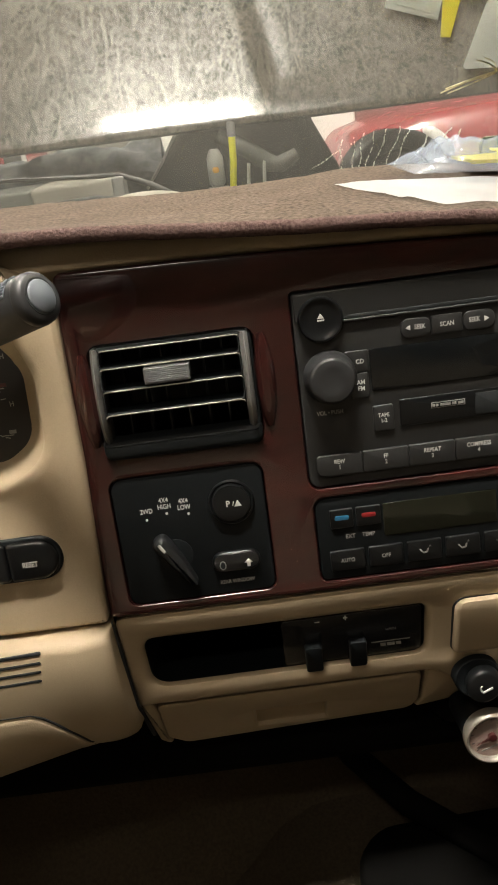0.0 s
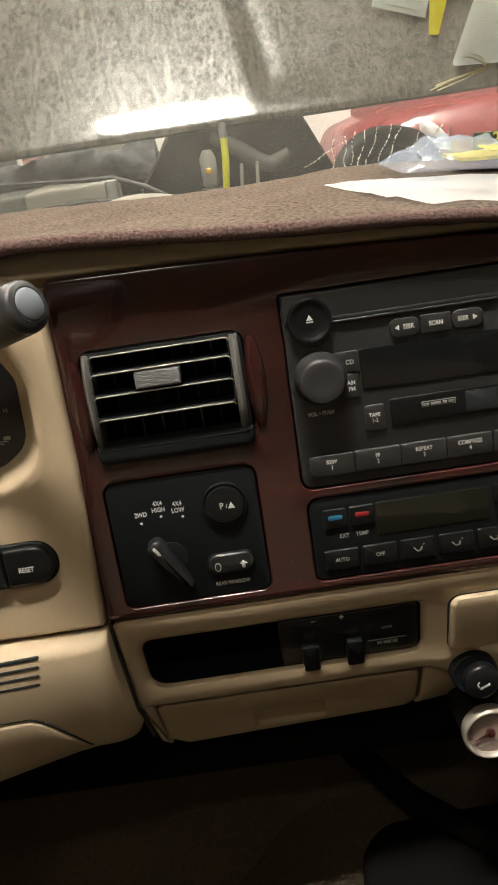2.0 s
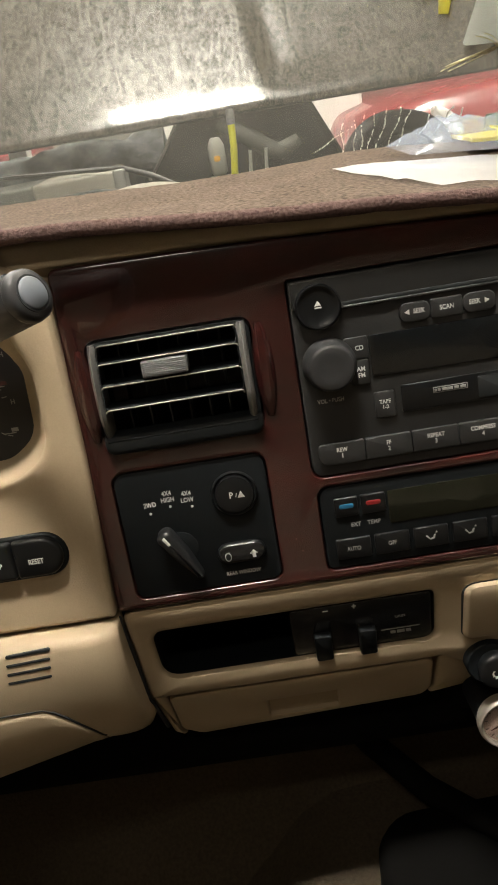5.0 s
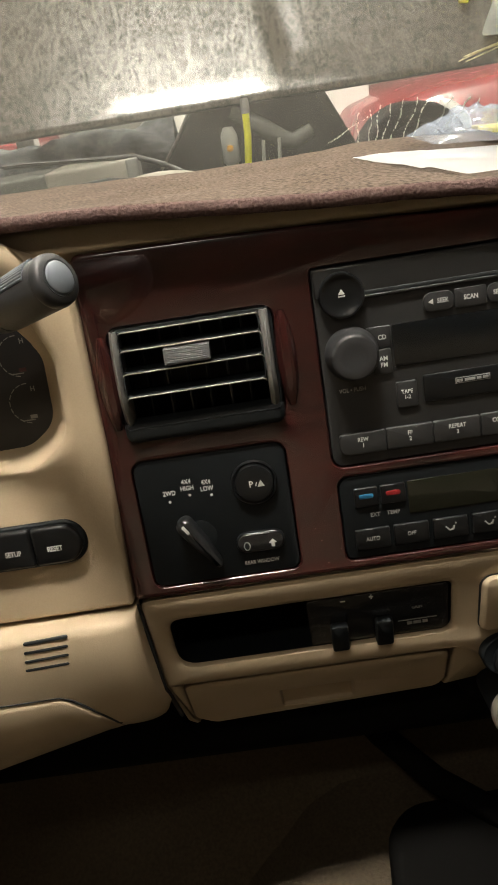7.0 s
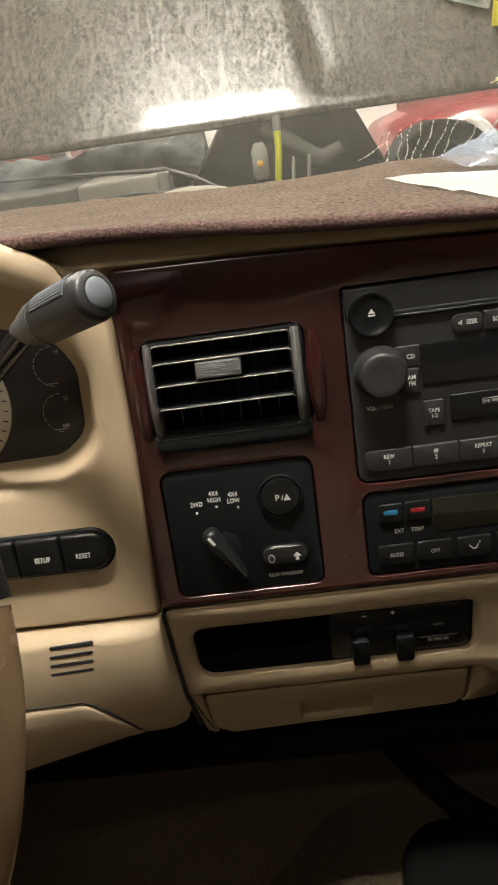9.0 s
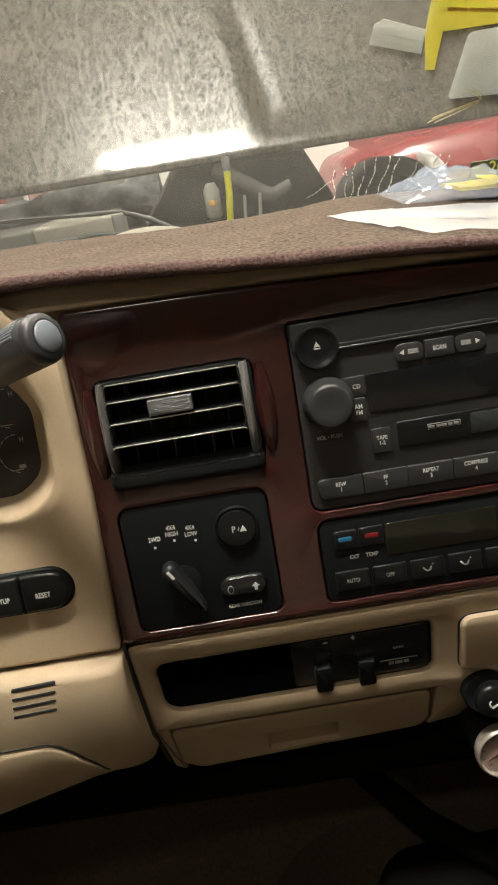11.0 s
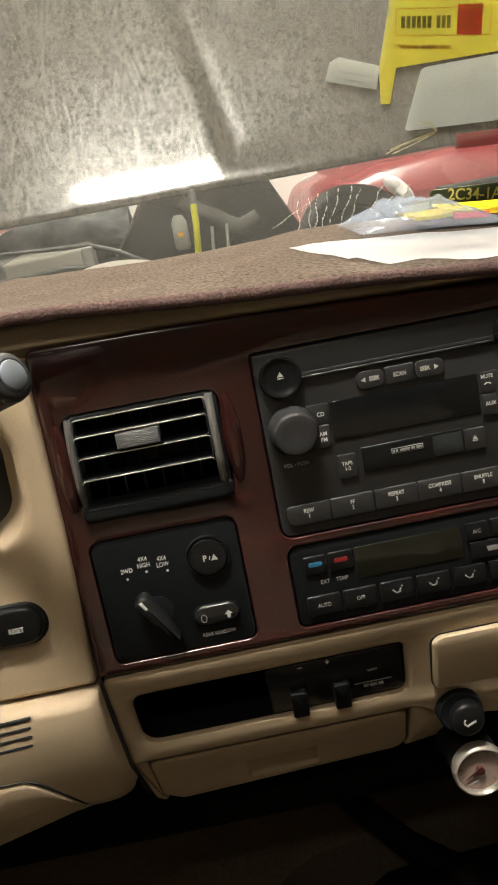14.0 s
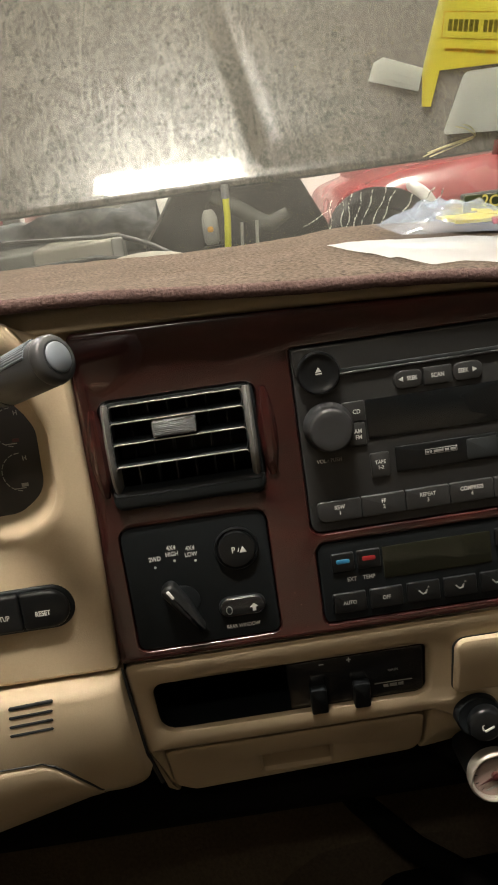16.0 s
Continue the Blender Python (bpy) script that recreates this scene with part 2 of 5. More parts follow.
YELLOW = mat("yellow_packet", (0.80, 0.62, 0.02), 0.35, stain=0.1, stain_scale=20)
RED_PRINT = mat("red_print", (0.62, 0.03, 0.03), 0.4, stain=0.1)
NEEDLE = mat("dark_red_needle", (0.055, 0.009, 0.009), 0.5, grain=0.2)
LEATHER = mat("black_leather", (0.02, 0.02, 0.021), 0.4, grain=0.3, grain_scale=700, bump=0.3, stain=0.2)
RIM_WOOD = mat("blond_wood_rim", (0.38, 0.28, 0.17), 0.25, coat=0.5, stain=0.6, stain_scale=26, second=(0.27, 0.145, 0.085), grain=0.2, grain_scale=120)
HOOD = hood_mat()
HOOD_EDGE = mat("hood_edge", (0.010, 0.010, 0.010), 0.5, spec=0.2, stain=0.3)
GLASS = glass_mat("windshield_glass", dust=0.06)
FILM = glass_mat("plastic_film", (0.88, 0.92, 0.97), dust=0.24, rough=0.18, shine=0.11, film=(0.62, 0.70, 0.84))
CARPET = mat("dark_floor_carpet", (0.085, 0.067, 0.046), 0.95, spec=0.1, grain=0.6, grain_scale=260, bump=0.9, stain=0.4, stain_scale=7)
LINER = mat("cab_liner", (0.34, 0.29, 0.225), 0.85, grain=0.2, bump=0.2, stain=0.2, stain_scale=5)
# Black trim tone, pushed darker so it also carries the shade of the footwell.
UNDER = mat("black_shaded_underdash", (0.0050, 0.0048, 0.0046), 0.9, spec=0.03, grain=0.3, stain=0.3, stain_scale=9)
GARAGE = mat("garage_wall_paint", (0.32, 0.315, 0.29), 0.8, grain=0.1, stain=0.4, stain_scale=1.2)
CONCRETE = mat("garage_concrete", (0.30, 0.29, 0.27), 0.7, grain=0.3, grain_scale=60, stain=0.5, stain_scale=1.0)
RED_CAR = mat("red_car_paint", (0.21, 0.030, 0.034), 0.25, coat=0.5, stain=0.2, stain_scale=3)
WHITE_CAR = mat("white_car_paint", (0.72, 0.71, 0.68), 0.3, stain=0.1, stain_scale=3)
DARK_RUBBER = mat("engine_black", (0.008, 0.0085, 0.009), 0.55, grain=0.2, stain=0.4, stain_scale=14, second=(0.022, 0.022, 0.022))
ENGINE_GREY = mat("engine_grey", (0.20, 0.20, 0.19), 0.5, metal=0.3, stain=0.5, stain_scale=18)
COWL = mat("dusty_cowl", (0.20, 0.185, 0.155), 0.7, grain=0.3, grain_scale=200, stain=0.5, stain_scale=12)
COWL_DARK = mat("dark_cowl", (0.060, 0.062, 0.052), 0.65, grain=0.3, grain_scale=200, stain=0.5, stain_scale=12)
CLOTH = mat("blue_grey_cloth", (0.21, 0.23, 0.24), 0.9, stain=1.0, stain_scale=22, bump=0.6, grain=0.3, grain_scale=120, second=(0.035, 0.04, 0.045))
HIVIS = mat("yellow_green_tube", (0.72, 0.70, 0.02), 0.3, stain=0.1, stain_scale=40)
BOTTLE = mat("translucent_bottle", (0.27, 0.27, 0.25), 0.35, stain=0.3, stain_scale=40)
AMBER = mat("amber_cap", (0.55, 0.28, 0.03), 0.4, stain=0.1)
TAG = leaf_mat("yellow_tag", (0.60, 0.56, 0.18))
TAG_PRINT = mat("tag_print", (0.24, 0.22, 0.05), 0.6, grain=0.1)
FOG = leaf_mat("clouded_sheet", (0.52, 0.53, 0.51), 0.6)
PAPER = leaf_mat("white_paper", (0.82, 0.82, 0.83), 0.06)
FADED_RED = leaf_mat("faded_red", (0.32, 0.06, 0.06))
TAG_RED = leaf_mat("tag_red", (0.75, 0.14, 0.11))
STRAW = mat("pale_fibre", (0.62, 0.56, 0.32), 0.7, grain=0.2)
BEAD = mat("dried_drops", (0.70, 0.70, 0.62), 0.6, grain=0.2)
SIGN = mat("dark_label", (0.035, 0.045, 0.012), 0.45, stain=0.2)
SIGN_INK = mat("yellow_lettering", (0.72, 0.62, 0.16), 0.5, grain=0.1)
DIAL = mat("pale_dial", (0.30, 0.21, 0.185), 0.6, stain=0.1, stain_scale=30)
SPEEDO = mat("cream_speedometer", (0.50, 0.46, 0.40), 0.6, stain=0.1, stain_scale=30)
DIAL_DARK = mat("dark_dial", (0.012, 0.012, 0.013), 0.5, stain=0.2)
LAMP_GLOW = mat("lamp_diffuser", (1.0, 0.93, 0.80), 0.5, glow=TUBE_GLOW)

# ---- mesh helpers ----
# Dashboard frame: x along the dash, y away from the driver, z up the face, which leans back.
DASH = pose(0, 0, 1.45, -8)
ORIGIN = {}


def thing(name, origin, label, category, group="", kind="", base=DASH):
    ob = new(name)
    ob.empty_display_size = 0.02
    ob.matrix_world = base @ Matrix.Translation(origin)
    ORIGIN[ob.name] = Vector(origin)
    return tagged(ob, label, category, group, kind)


def finish(name, bm, material, origin):
    for f in bm.faces:
        f.smooth = not (f.tag or len(f.verts) > 4)
    bmesh.ops.recalc_face_normals(bm, faces=bm.faces)
    me = bpy.data.meshes.new(name)
    bm.to_mesh(me)
    bm.free()
    me.transform(Matrix.Translation(-Vector(origin)))
    me.materials.append(material)
    me.set_sharp_from_angle(angle=radians(52))
    return me


def part(name, bm, material, parent, label=""):
    root = ORIGIN[parent.name]
    ob = new(name, finish(name, bm, material, root))
    ob.parent = parent
    ORIGIN[ob.name] = root
    return tagged(ob, label)


def single(name, bm, material, label, category, group="", kind="", base=DASH):
    """A thing of one mesh, its origin at the middle of its base."""
    pts = [v.co for v in bm.verts]
    o = Vector([(min(p[i] for p in pts) + max(p[i] for p in pts)) / 2 for i in range(2)] + [min(p[2] for p in pts)])
    ob = new(name, finish(name, bm, material, o))
    ob.matrix_world = base @ Matrix.Translation(o)
    ORIGIN[ob.name] = o
    return tagged(ob, label, category, group, kind)


def rounded(pts, r, seg=5):
    """A polygon with its corners rounded; r is one radius or one for each corner."""
    out, n = [], len(pts)
    for i, p in enumerate(pts):
        p, a, b = Vector(p), Vector(pts[i - 1]), Vector(pts[(i + 1) % n])
        rad = r[i] if isinstance(r, (list, tuple)) else r
        u, w = (a - p).normalized(), (b - p).normalized()
        half = u.angle(w) / 2
        if rad <= 0 or half > 1.55:
            out.append(p.copy())
            continue
        d = min(rad / math.tan(half), 0.49 * min((a - p).length, (b - p).length))
        rr = d * math.tan(half)
        c = p + (u + w).normalized() * (rr / math.sin(half))
        s, e = p + u * d - c, p + w * d - c
        turn = s.angle_signed(e)
        for k in range(seg + 1):
            an = -turn * k / seg
            out.append(c + Vector((s.x * math.cos(an) - s.y * math.sin(an), s.x * math.sin(an) + s.y * math.cos(an))))
    return out


def rect(x0, x1, z0, z1):
    return [(x0, z0), (x1, z0), (x1, z1), (x0, z1)]


def area2(poly):
    return sum(poly[i - 1][0] * poly[i][1] - poly[i][0] * poly[i - 1][1] for i in range(len(poly)))


def offset(poly, d):
    """The polygon grown by d."""
    s = 1 if area2(poly) > 0 else -1
    out, n = [], len(poly)
    for i, p in enumerate(poly):
        k = 1
        while (Vector(p) - Vector(poly[i - k])).length < 1e-7 and k < n - 1:
            k += 1
        j = 1
        while (Vector(poly[(i + j) % n]) - Vector(p)).length < 1e-7 and j < n - 1:
            j += 1
        e0, e1 = (Vector(p) - Vector(poly[i - k])).normalized(), (Vector(poly[(i + j) % n]) - Vector(p)).normalized()
        nv = Vector((e0.y + e1.y, -e0.x - e1.x)) * s
        if nv.length < 1e-9:
            nv = Vector((e0.y, -e0.x)) * s
        nv.normalize()
        c = max(0.4, nv.dot(Vector((e0.y, -e0.x)) * s))
        out.append(Vector(p) + nv * (d / c))
    return out


def bridge(bm, a, b):
    n = len(a)
    for i in range(n):
        q = [a[i - 1], a[i], b[i], b[i - 1]]
        try:
            bm.faces.new(q)
        except ValueError:
            pass


def rings(layers, cap0=True, cap1=True, bm=None):
    """A closed skin through rings of points of equal count."""
    bm = bm or bmesh.new()
    loops = [[bm.verts.new(p) for p in ring] for ring in layers]
    for a, b in zip(loops, loops[1:]):
        bridge(bm, a, b)
    if cap0:
        bm.faces.new(loops[0])
    if cap1:
        bm.faces.new(loops[-1])
    return bm


def slab(poly, front, back, bev=0.001, bm=None, dome=0.0):
    """A plate of that outline (x, z) from y front to y back, its front edge rounded; dome: how far its middle swells."""
    def at(p, y):
        return [(q[0], y, q[1]) for q in p]
    layers = [at(poly, back), at(poly, front + bev), at(offset(poly, -0.3 * bev), front + 0.3 * bev), at(offset(poly, -bev), front)]
    if dome:
        c = sum((Vector(p) for p in poly), Vector((0, 0))) / len(poly)
        for f, g in ((0.7, 0.55), (0.4, 0.85), (0.15, 0.98)):
            layers.append(at([c + (Vector(p) - c) * f for p in poly], front - dome * g))
    return rings(layers, bm=bm)


def rbox(x0, x1, z0, z1, front, back, r=0.002, bev=0.001, bm=None, dome=0.0, seg=4):
    return slab(rounded(rect(x0, x1, z0, z1), r, seg), front, back, bev, bm, dome)


def disc(cx, cz, profile, seg=32, bm=None, cap0=True, cap1=True):
    """A turned form about an axis along y; profile: radius and y, back to front."""
    lay = [[(cx + r * math.cos(2 * math.pi * k / seg), y, cz + r * math.sin(2 * math.pi * k / seg)) for k in range(seg)] for r, y in profile]
    return rings(lay, cap0, cap1, bm)


def plate(outer, holes, front, back, bev=0.0015, hole_bev=None):
    """A plate with openings through it, its front edges rounded."""
    bm = bmesh.new()
    hb = bev if hole_bev is None else hole_bev
    fronts, loops_front = [], []
    for poly, s, bv in [(outer, -1, bev)] + [(h, 1, hb) for h in holes]:
        lay = [(poly, back), (poly, front + bv), (offset(poly, s * 0.3 * bv), front + 0.3 * bv), (offset(poly, s * bv), front)]
        loops = [[bm.verts.new((q[0], y, q[1])) for q in p] for p, y in lay]
        for a, b in zip(loops, loops[1:]):
            bridge(bm, a, b)
        fronts.append([Vector((q[0], q[1], 0)) for q in lay[-1][0]])
        loops_front += loops[-1]
    for tri in tessellate_polygon(fronts):
        try:
            bm.faces.new([loops_front[k] for k in tri]).tag = True
        except ValueError:
            pass
    return bm


def warp(bm, f):
    for v in bm.verts:
        v.co = f(v.co)
    return bm


def sweep(points, radius, seg=10, bm=None, flat=1.0, caps=True):
    """A tube along points; radius: one number or one for each point."""
    pts = [Vector(p) for p in points]
    lay, up = [], Vector((0.13, 0.2, 0.97))
    for i, p in enumerate(pts):
        d = (pts[min(i + 1, len(pts) - 1)] - pts[max(i - 1, 0)]).normalized()
        a = d.cross(up).normalized()
        b = a.cross(d).normalized()
        r = radius[i] if isinstance(radius, (list, tuple)) else radius
        lay.append([p + a * (r * math.cos(2 * math.pi * k / seg)) + b * (r * flat * math.sin(2 * math.pi * k / seg)) for k in range(seg)])
    return rings(lay, caps, caps, bm)


def sheet(rows, thick=0.0, bm=None):
    """A skin over a grid of points, given a thickness downwards in z or none."""
    bm = bm or bmesh.new()
    n, m = len(rows), len(rows[0])
    top = [[bm.verts.new(p) for p in row] for row in rows]
    for i in range(n - 1):
        for j in range(m - 1):
            bm.faces.new((top[i][j], top[i][j + 1], top[i + 1][j + 1], top[i + 1][j]))
    if thick:
        low = [[bm.verts.new((p[0], p[1], p[2] - thick)) for p in row] for row in rows]
        for i in range(n - 1):
            for j in range(m - 1):
                bm.faces.new((low[i][j], low[i + 1][j], low[i + 1][j + 1], low[i][j + 1]))
        rim = [(i, 0) for i in range(n)] + [(n - 1, j) for j in range(1, m)] + [(i, m - 1) for i in range(n - 2, -1, -1)] + [(0, j) for j in range(m - 2, 0, -1)]
        for k in range(len(rim)):
            (a, b), (c, d) = rim[k - 1], rim[k]
            bm.faces.new((top[a][b], top[c][d], low[c][d], low[a][b]))
    return bm


def block(x0, x1, y0, y1, z0, z1, bm=None):
    bm = bm or bmesh.new()
    return rings([[(x0, y0, z), (x1, y0, z), (x1, y1, z), (x0, y1, z)] for z in (z0, z1)], bm=bm)


def words(text, cx, cz, height, y, parent, material=None, turn=0.0, stretch=1.0, flip=False, base=None):
    """Printed characters, centred, standing on the face at depth y."""
    cu = bpy.data.curves.new("lettering", "FONT")
    height, stretch = height * 0.88, stretch * 0.9
    cu.body, cu.size, cu.align_x, cu.align_y, cu.extrude, cu.resolution_u = text, height / 0.7, "CENTER", "CENTER", 0.0001, 3
    cu.offset = height * 0.022
    ob = bpy.data.objects.new("lettering", cu)
    scene.collection.objects.link(ob)
    me = bpy.data.meshes.new_from_object(ob.evaluated_get(bpy.context.evaluated_depsgraph_get()))
    bpy.data.objects.remove(ob)
    me.name = "lettering"
    m = Matrix.Translation((cx, y - 0.0002, cz)) @ pose(0, 0, 0, 90) @ pose(0, 0, 0, 0, 0, turn) @ Matrix.Diagonal((-stretch if flip else stretch, 1, 1, 1))
    me.transform((base or Matrix()) @ m)
    root = ORIGIN[parent.name]
    me.transform(Matrix.Translation(-root))
    me.materials.clear()
    me.materials.append(material or INK)
    t = new("lettering", me)
    t.parent = parent
    ORIGIN[t.name] = root
    return t


def flat_mark(poly, y, parent, material=None, name="mark"):
    """A small printed shape."""
    return part(name, slab([Vector(p) for p in poly], y - 0.0003, y + 0.0004, 0.00005), material or INK, parent)

# ---- garage and cab shell ----
WORLD = Matrix()


def shell(name, bm, material, label, category):
    return single(name, bm, material, label, category, kind="structure", base=WORLD)


shell("ground", block(-7, 7, -6, 9, -0.1, 0.0), CONCRETE, "stained grey concrete garage floor", "floor")
shell("wall_north", block(-7, 7, 9, 9.2, 0, 5.2), GARAGE, "pale painted garage wall", "wall")
shell("wall_south", block(-7, 7, -6.2, -6, 0, 5.2), GARAGE, "pale painted garage wall", "wall")
shell("wall_west", block(-7.2, -7, -6, 9, 0, 5.2), GARAGE, "pale painted garage wall", "wall")
shell("wall_east", block(7, 7.2, -6, 9, 0, 5.2), GARAGE, "pale painted garage wall", "wall")
shell("ceiling", block(-7.2, 7.2, -6.2, 9.2, 5.2, 5.3), GARAGE, "pale garage ceiling", "ceiling")

CAB_X = 0.86
shell("cab_floor", block(-CAB_X, CAB_X, -1.3, 0.30, 0.70, 0.74), CARPET, "dark brown carpeted cab floor", "floor")
shell("cab_roof", block(-CAB_X, CAB_X, -1.3, -0.31, 2.10, 2.14), LINER, "beige cab headliner", "ceiling")
shell("cab_wall_back", block(-CAB_X, CAB_X, -1.34, -1.3, 0.70, 2.14), LINER, "beige cab rear wall", "wall")
for s, nm in ((-1, "cab_wall_left"), (1, "cab_wall_right")):
    a, b = sorted((s * CAB_X, s * (CAB_X + 0.05)))
    ob = shell(nm, block(a, b, -1.34, 0.62, 0.70, 1.52), LINER, "beige cab side below the window", "wall")
    part("roof_rail", block(a, b, -1.34, -0.31, 2.02, 2.14), LINER, ob)
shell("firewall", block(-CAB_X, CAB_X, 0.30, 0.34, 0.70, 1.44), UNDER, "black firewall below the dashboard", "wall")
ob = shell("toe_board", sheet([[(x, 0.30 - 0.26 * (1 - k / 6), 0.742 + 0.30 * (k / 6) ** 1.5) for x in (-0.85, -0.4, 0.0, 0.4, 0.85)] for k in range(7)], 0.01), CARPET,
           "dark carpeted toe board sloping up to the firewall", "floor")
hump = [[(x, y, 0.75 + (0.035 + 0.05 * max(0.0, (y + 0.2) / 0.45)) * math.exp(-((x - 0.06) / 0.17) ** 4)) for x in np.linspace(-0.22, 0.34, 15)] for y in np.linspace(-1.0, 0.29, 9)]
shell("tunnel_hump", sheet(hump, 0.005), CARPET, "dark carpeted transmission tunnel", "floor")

# Added dark block: stands in for the driver's shade on the tunnel floor.
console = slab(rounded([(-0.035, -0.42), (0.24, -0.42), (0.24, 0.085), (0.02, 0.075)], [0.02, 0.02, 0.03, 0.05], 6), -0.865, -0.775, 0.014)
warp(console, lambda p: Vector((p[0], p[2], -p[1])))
single("floor_shade_block", console, UNDER, "low near-black block standing in for shade on the transmission tunnel", "console", base=WORLD)
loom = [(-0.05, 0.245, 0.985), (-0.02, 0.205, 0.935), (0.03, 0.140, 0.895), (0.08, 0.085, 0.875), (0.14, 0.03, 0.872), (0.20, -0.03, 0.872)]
single("wiring_loom", sweep(loom, [0.012, 0.013, 0.014, 0.014, 0.013, 0.012], 14), UNDER, "thick black wiring loom hanging below the dash onto the dark block", "cable", base=WORLD)

# windshield: from the cowl up and back to the roof
WS_Y, WS_Z, WS_A = 0.50, 1.485, 38.0
WS = pose(0, WS_Y, WS_Z, 180 - WS_A)  # local x right, local y up the glass


def on_glass(u, v, lift=0.0):
    """A place u across and v up the glass, lift metres into the cab."""
    c, s = math.cos(radians(WS_A)), math.sin(radians(WS_A))
    return Vector((u, WS_Y - v * c - lift * s, WS_Z + v * s - lift * c))


rows = [[on_glass(u, v) for u in np.linspace(-0.84, 0.84, 9)] for v in np.linspace(-0.06, 1.02, 7)]
ob = shell("windshield", sheet(rows, 0.005), GLASS, "dusty slanted windshield glass above the dash", "window")
ob.visible_shadow = False

# ---- raised hood, seen from its painted outside ----
HY, HZ, HA = 0.665, 1.538, 55.0


def on_hood(x, s, out=0.0):
    c, n = math.cos(radians(HA)), math.sin(radians(HA))
    return Vector((x, HY + s * c - out * n, HZ + s * n + out * c))


def crease(s):
    """Where the crease of the raised middle runs at s up the panel."""
    return 0.062 - 0.137 * s


def ease(v, a, b):
    t = min(1.0, max(0.0, (v - a) / (b - a)))
    return t * t * (3 - 2 * t)


def hood_form(x, s):
    """Relief of the panel: its raised middle drops into a crease that fades out above the rear edge."""
    d = x - crease(s)
    run = ease(s, 0.012, 0.075)
    wide = 0.016 + 0.018 * math.exp(-s / 0.16)
    dip = 0.0100 * ease(d, -0.019, 0.017) * (1 - 0.17 * ease(d, 0.014, 0.016 + wide)) * (1 - 0.70 * ease(d, 0.016 + wide, 0.40))
    lip = -0.0025 * math.exp(-s / 0.0025)
    return 0.010 - run * dip + lip


hood = thing("truck_hood", (0, HY, HZ), "dark hood raised open, glossy paint under mottled dried dust", "hood", base=WORLD)
xs = sorted(set(np.linspace(-0.95, 0.95, 39).round(4)) | set(np.linspace(-0.14, 0.17, 125).round(4)))
ss = [0, 0.004, 0.008, 0.014, 0.020, 0.025, 0.03, 0.035, 0.04, 0.046, 0.054, 0.07, 0.10, 0.14, 0.18, 0.22, 0.26, 0.3, 0.35, 0.4, 0.46, 0.55, 0.7, 0.9, 1.1]
bm = sheet([[on_hood(x, s, hood_form(x, s)) for x in xs] for s in ss])
part("outer_panel", bm, HOOD, hood)
part("rear_edge", sweep([on_hood(x, 0.0015, 0.0045) for x in np.linspace(-0.95, 0.95, 40)], 0.0032, 8), HOOD_EDGE, hood, "dark rolled rear edge")
part("inner_panel", sheet([[on_hood(x, s, -0.035) for x in (-0.93, 0, 0.93)] for s in (0.11, 0.5, 1.08)], 0.004), DARK_RUBBER, hood, "dark inner structure")

# ceiling light that the hood mirrors
LX, LY, LZ = -0.19, -0.535, 4.62
light = thing("ceiling_tube_light", (LX, LY, LZ), "long bright white tube light hanging under the ceiling", "ceiling light", base=WORLD)
part("housing", block(LX - 0.48, LX + 0.48, LY - 0.25, LY + 0.14, LZ + 0.012, LZ + 0.07), ENGINE_GREY, light)
part("diffuser", block(LX - 0.40, LX + 0.375, LY + 0.0, LY + 0.095, LZ - 0.02, LZ + 0.01), LAMP_GLOW, light, "glowing diffuser")
part("diffuser", block(LX - 0.365, LX + 0.40, LY - 0.22, LY + 0.0, LZ - 0.02, LZ + 0.008), LAMP_GLOW, light, "glowing diffuser")
for dx in (-0.35, 0.35):
    part("chain", sweep([(LX + dx, LY, LZ + 0.07), (LX + dx, LY, 5.2)], 0.004, 6), ENGINE_GREY, light)

# Two unseen copies, added only to brighten the car and garage beyond the hood.
for x, y in ((0.9, 2.2), (-2.4, 3.4)):
    copy_thing(light, pose(x, y, LZ))

# ---- dashboard body ----
dash = thing("dashboard", (0, 0, -0.39), "tan moulded plastic truck dashboard under a carpet cover", "dashboard", kind="structure")
WOOD_TOP = [(-0.150, 0.034), (-0.07, 0.032), (0.015, 0.029), (0.097, 0.0255), (0.188, 0.0217), (0.34, 0.014)]

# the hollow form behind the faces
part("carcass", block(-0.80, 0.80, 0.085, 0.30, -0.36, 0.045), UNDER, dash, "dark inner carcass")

# upper ledge above the trim
LEDGE = [(-0.80, 0.052), (-0.15, 0.052), (0.0, 0.044), (0.10, 0.037), (0.20, 0.030), (0.34, 0.024), (0.80, 0.02)]
rows = []
for x in np.linspace(-0.45, 0.80, 46):
    zt = float(np.interp(x, [p[0] for p in LEDGE], [p[1] for p in LEDGE]))
    zb = float(np.interp(x, [p[0] for p in WOOD_TOP], [p[1] for p in WOOD_TOP]))
    rows.append([(x, 0.016, zb - 0.006), (x, 0.0060, zb + 0.0004), (x, 0.0042, zb + 0.0012), (x, 0.0036, zb + 0.0030), (x, 0.0038, zb + 0.0050), (x, 0.0050, zt - 0.004), (x, 0.008, zt), (x, 0.03, zt + 0.004), (x, 0.30, zt - 0.004)])
part("upper_ledge", sheet(rows), TAN, dash, "tan ledge above the wood trim")

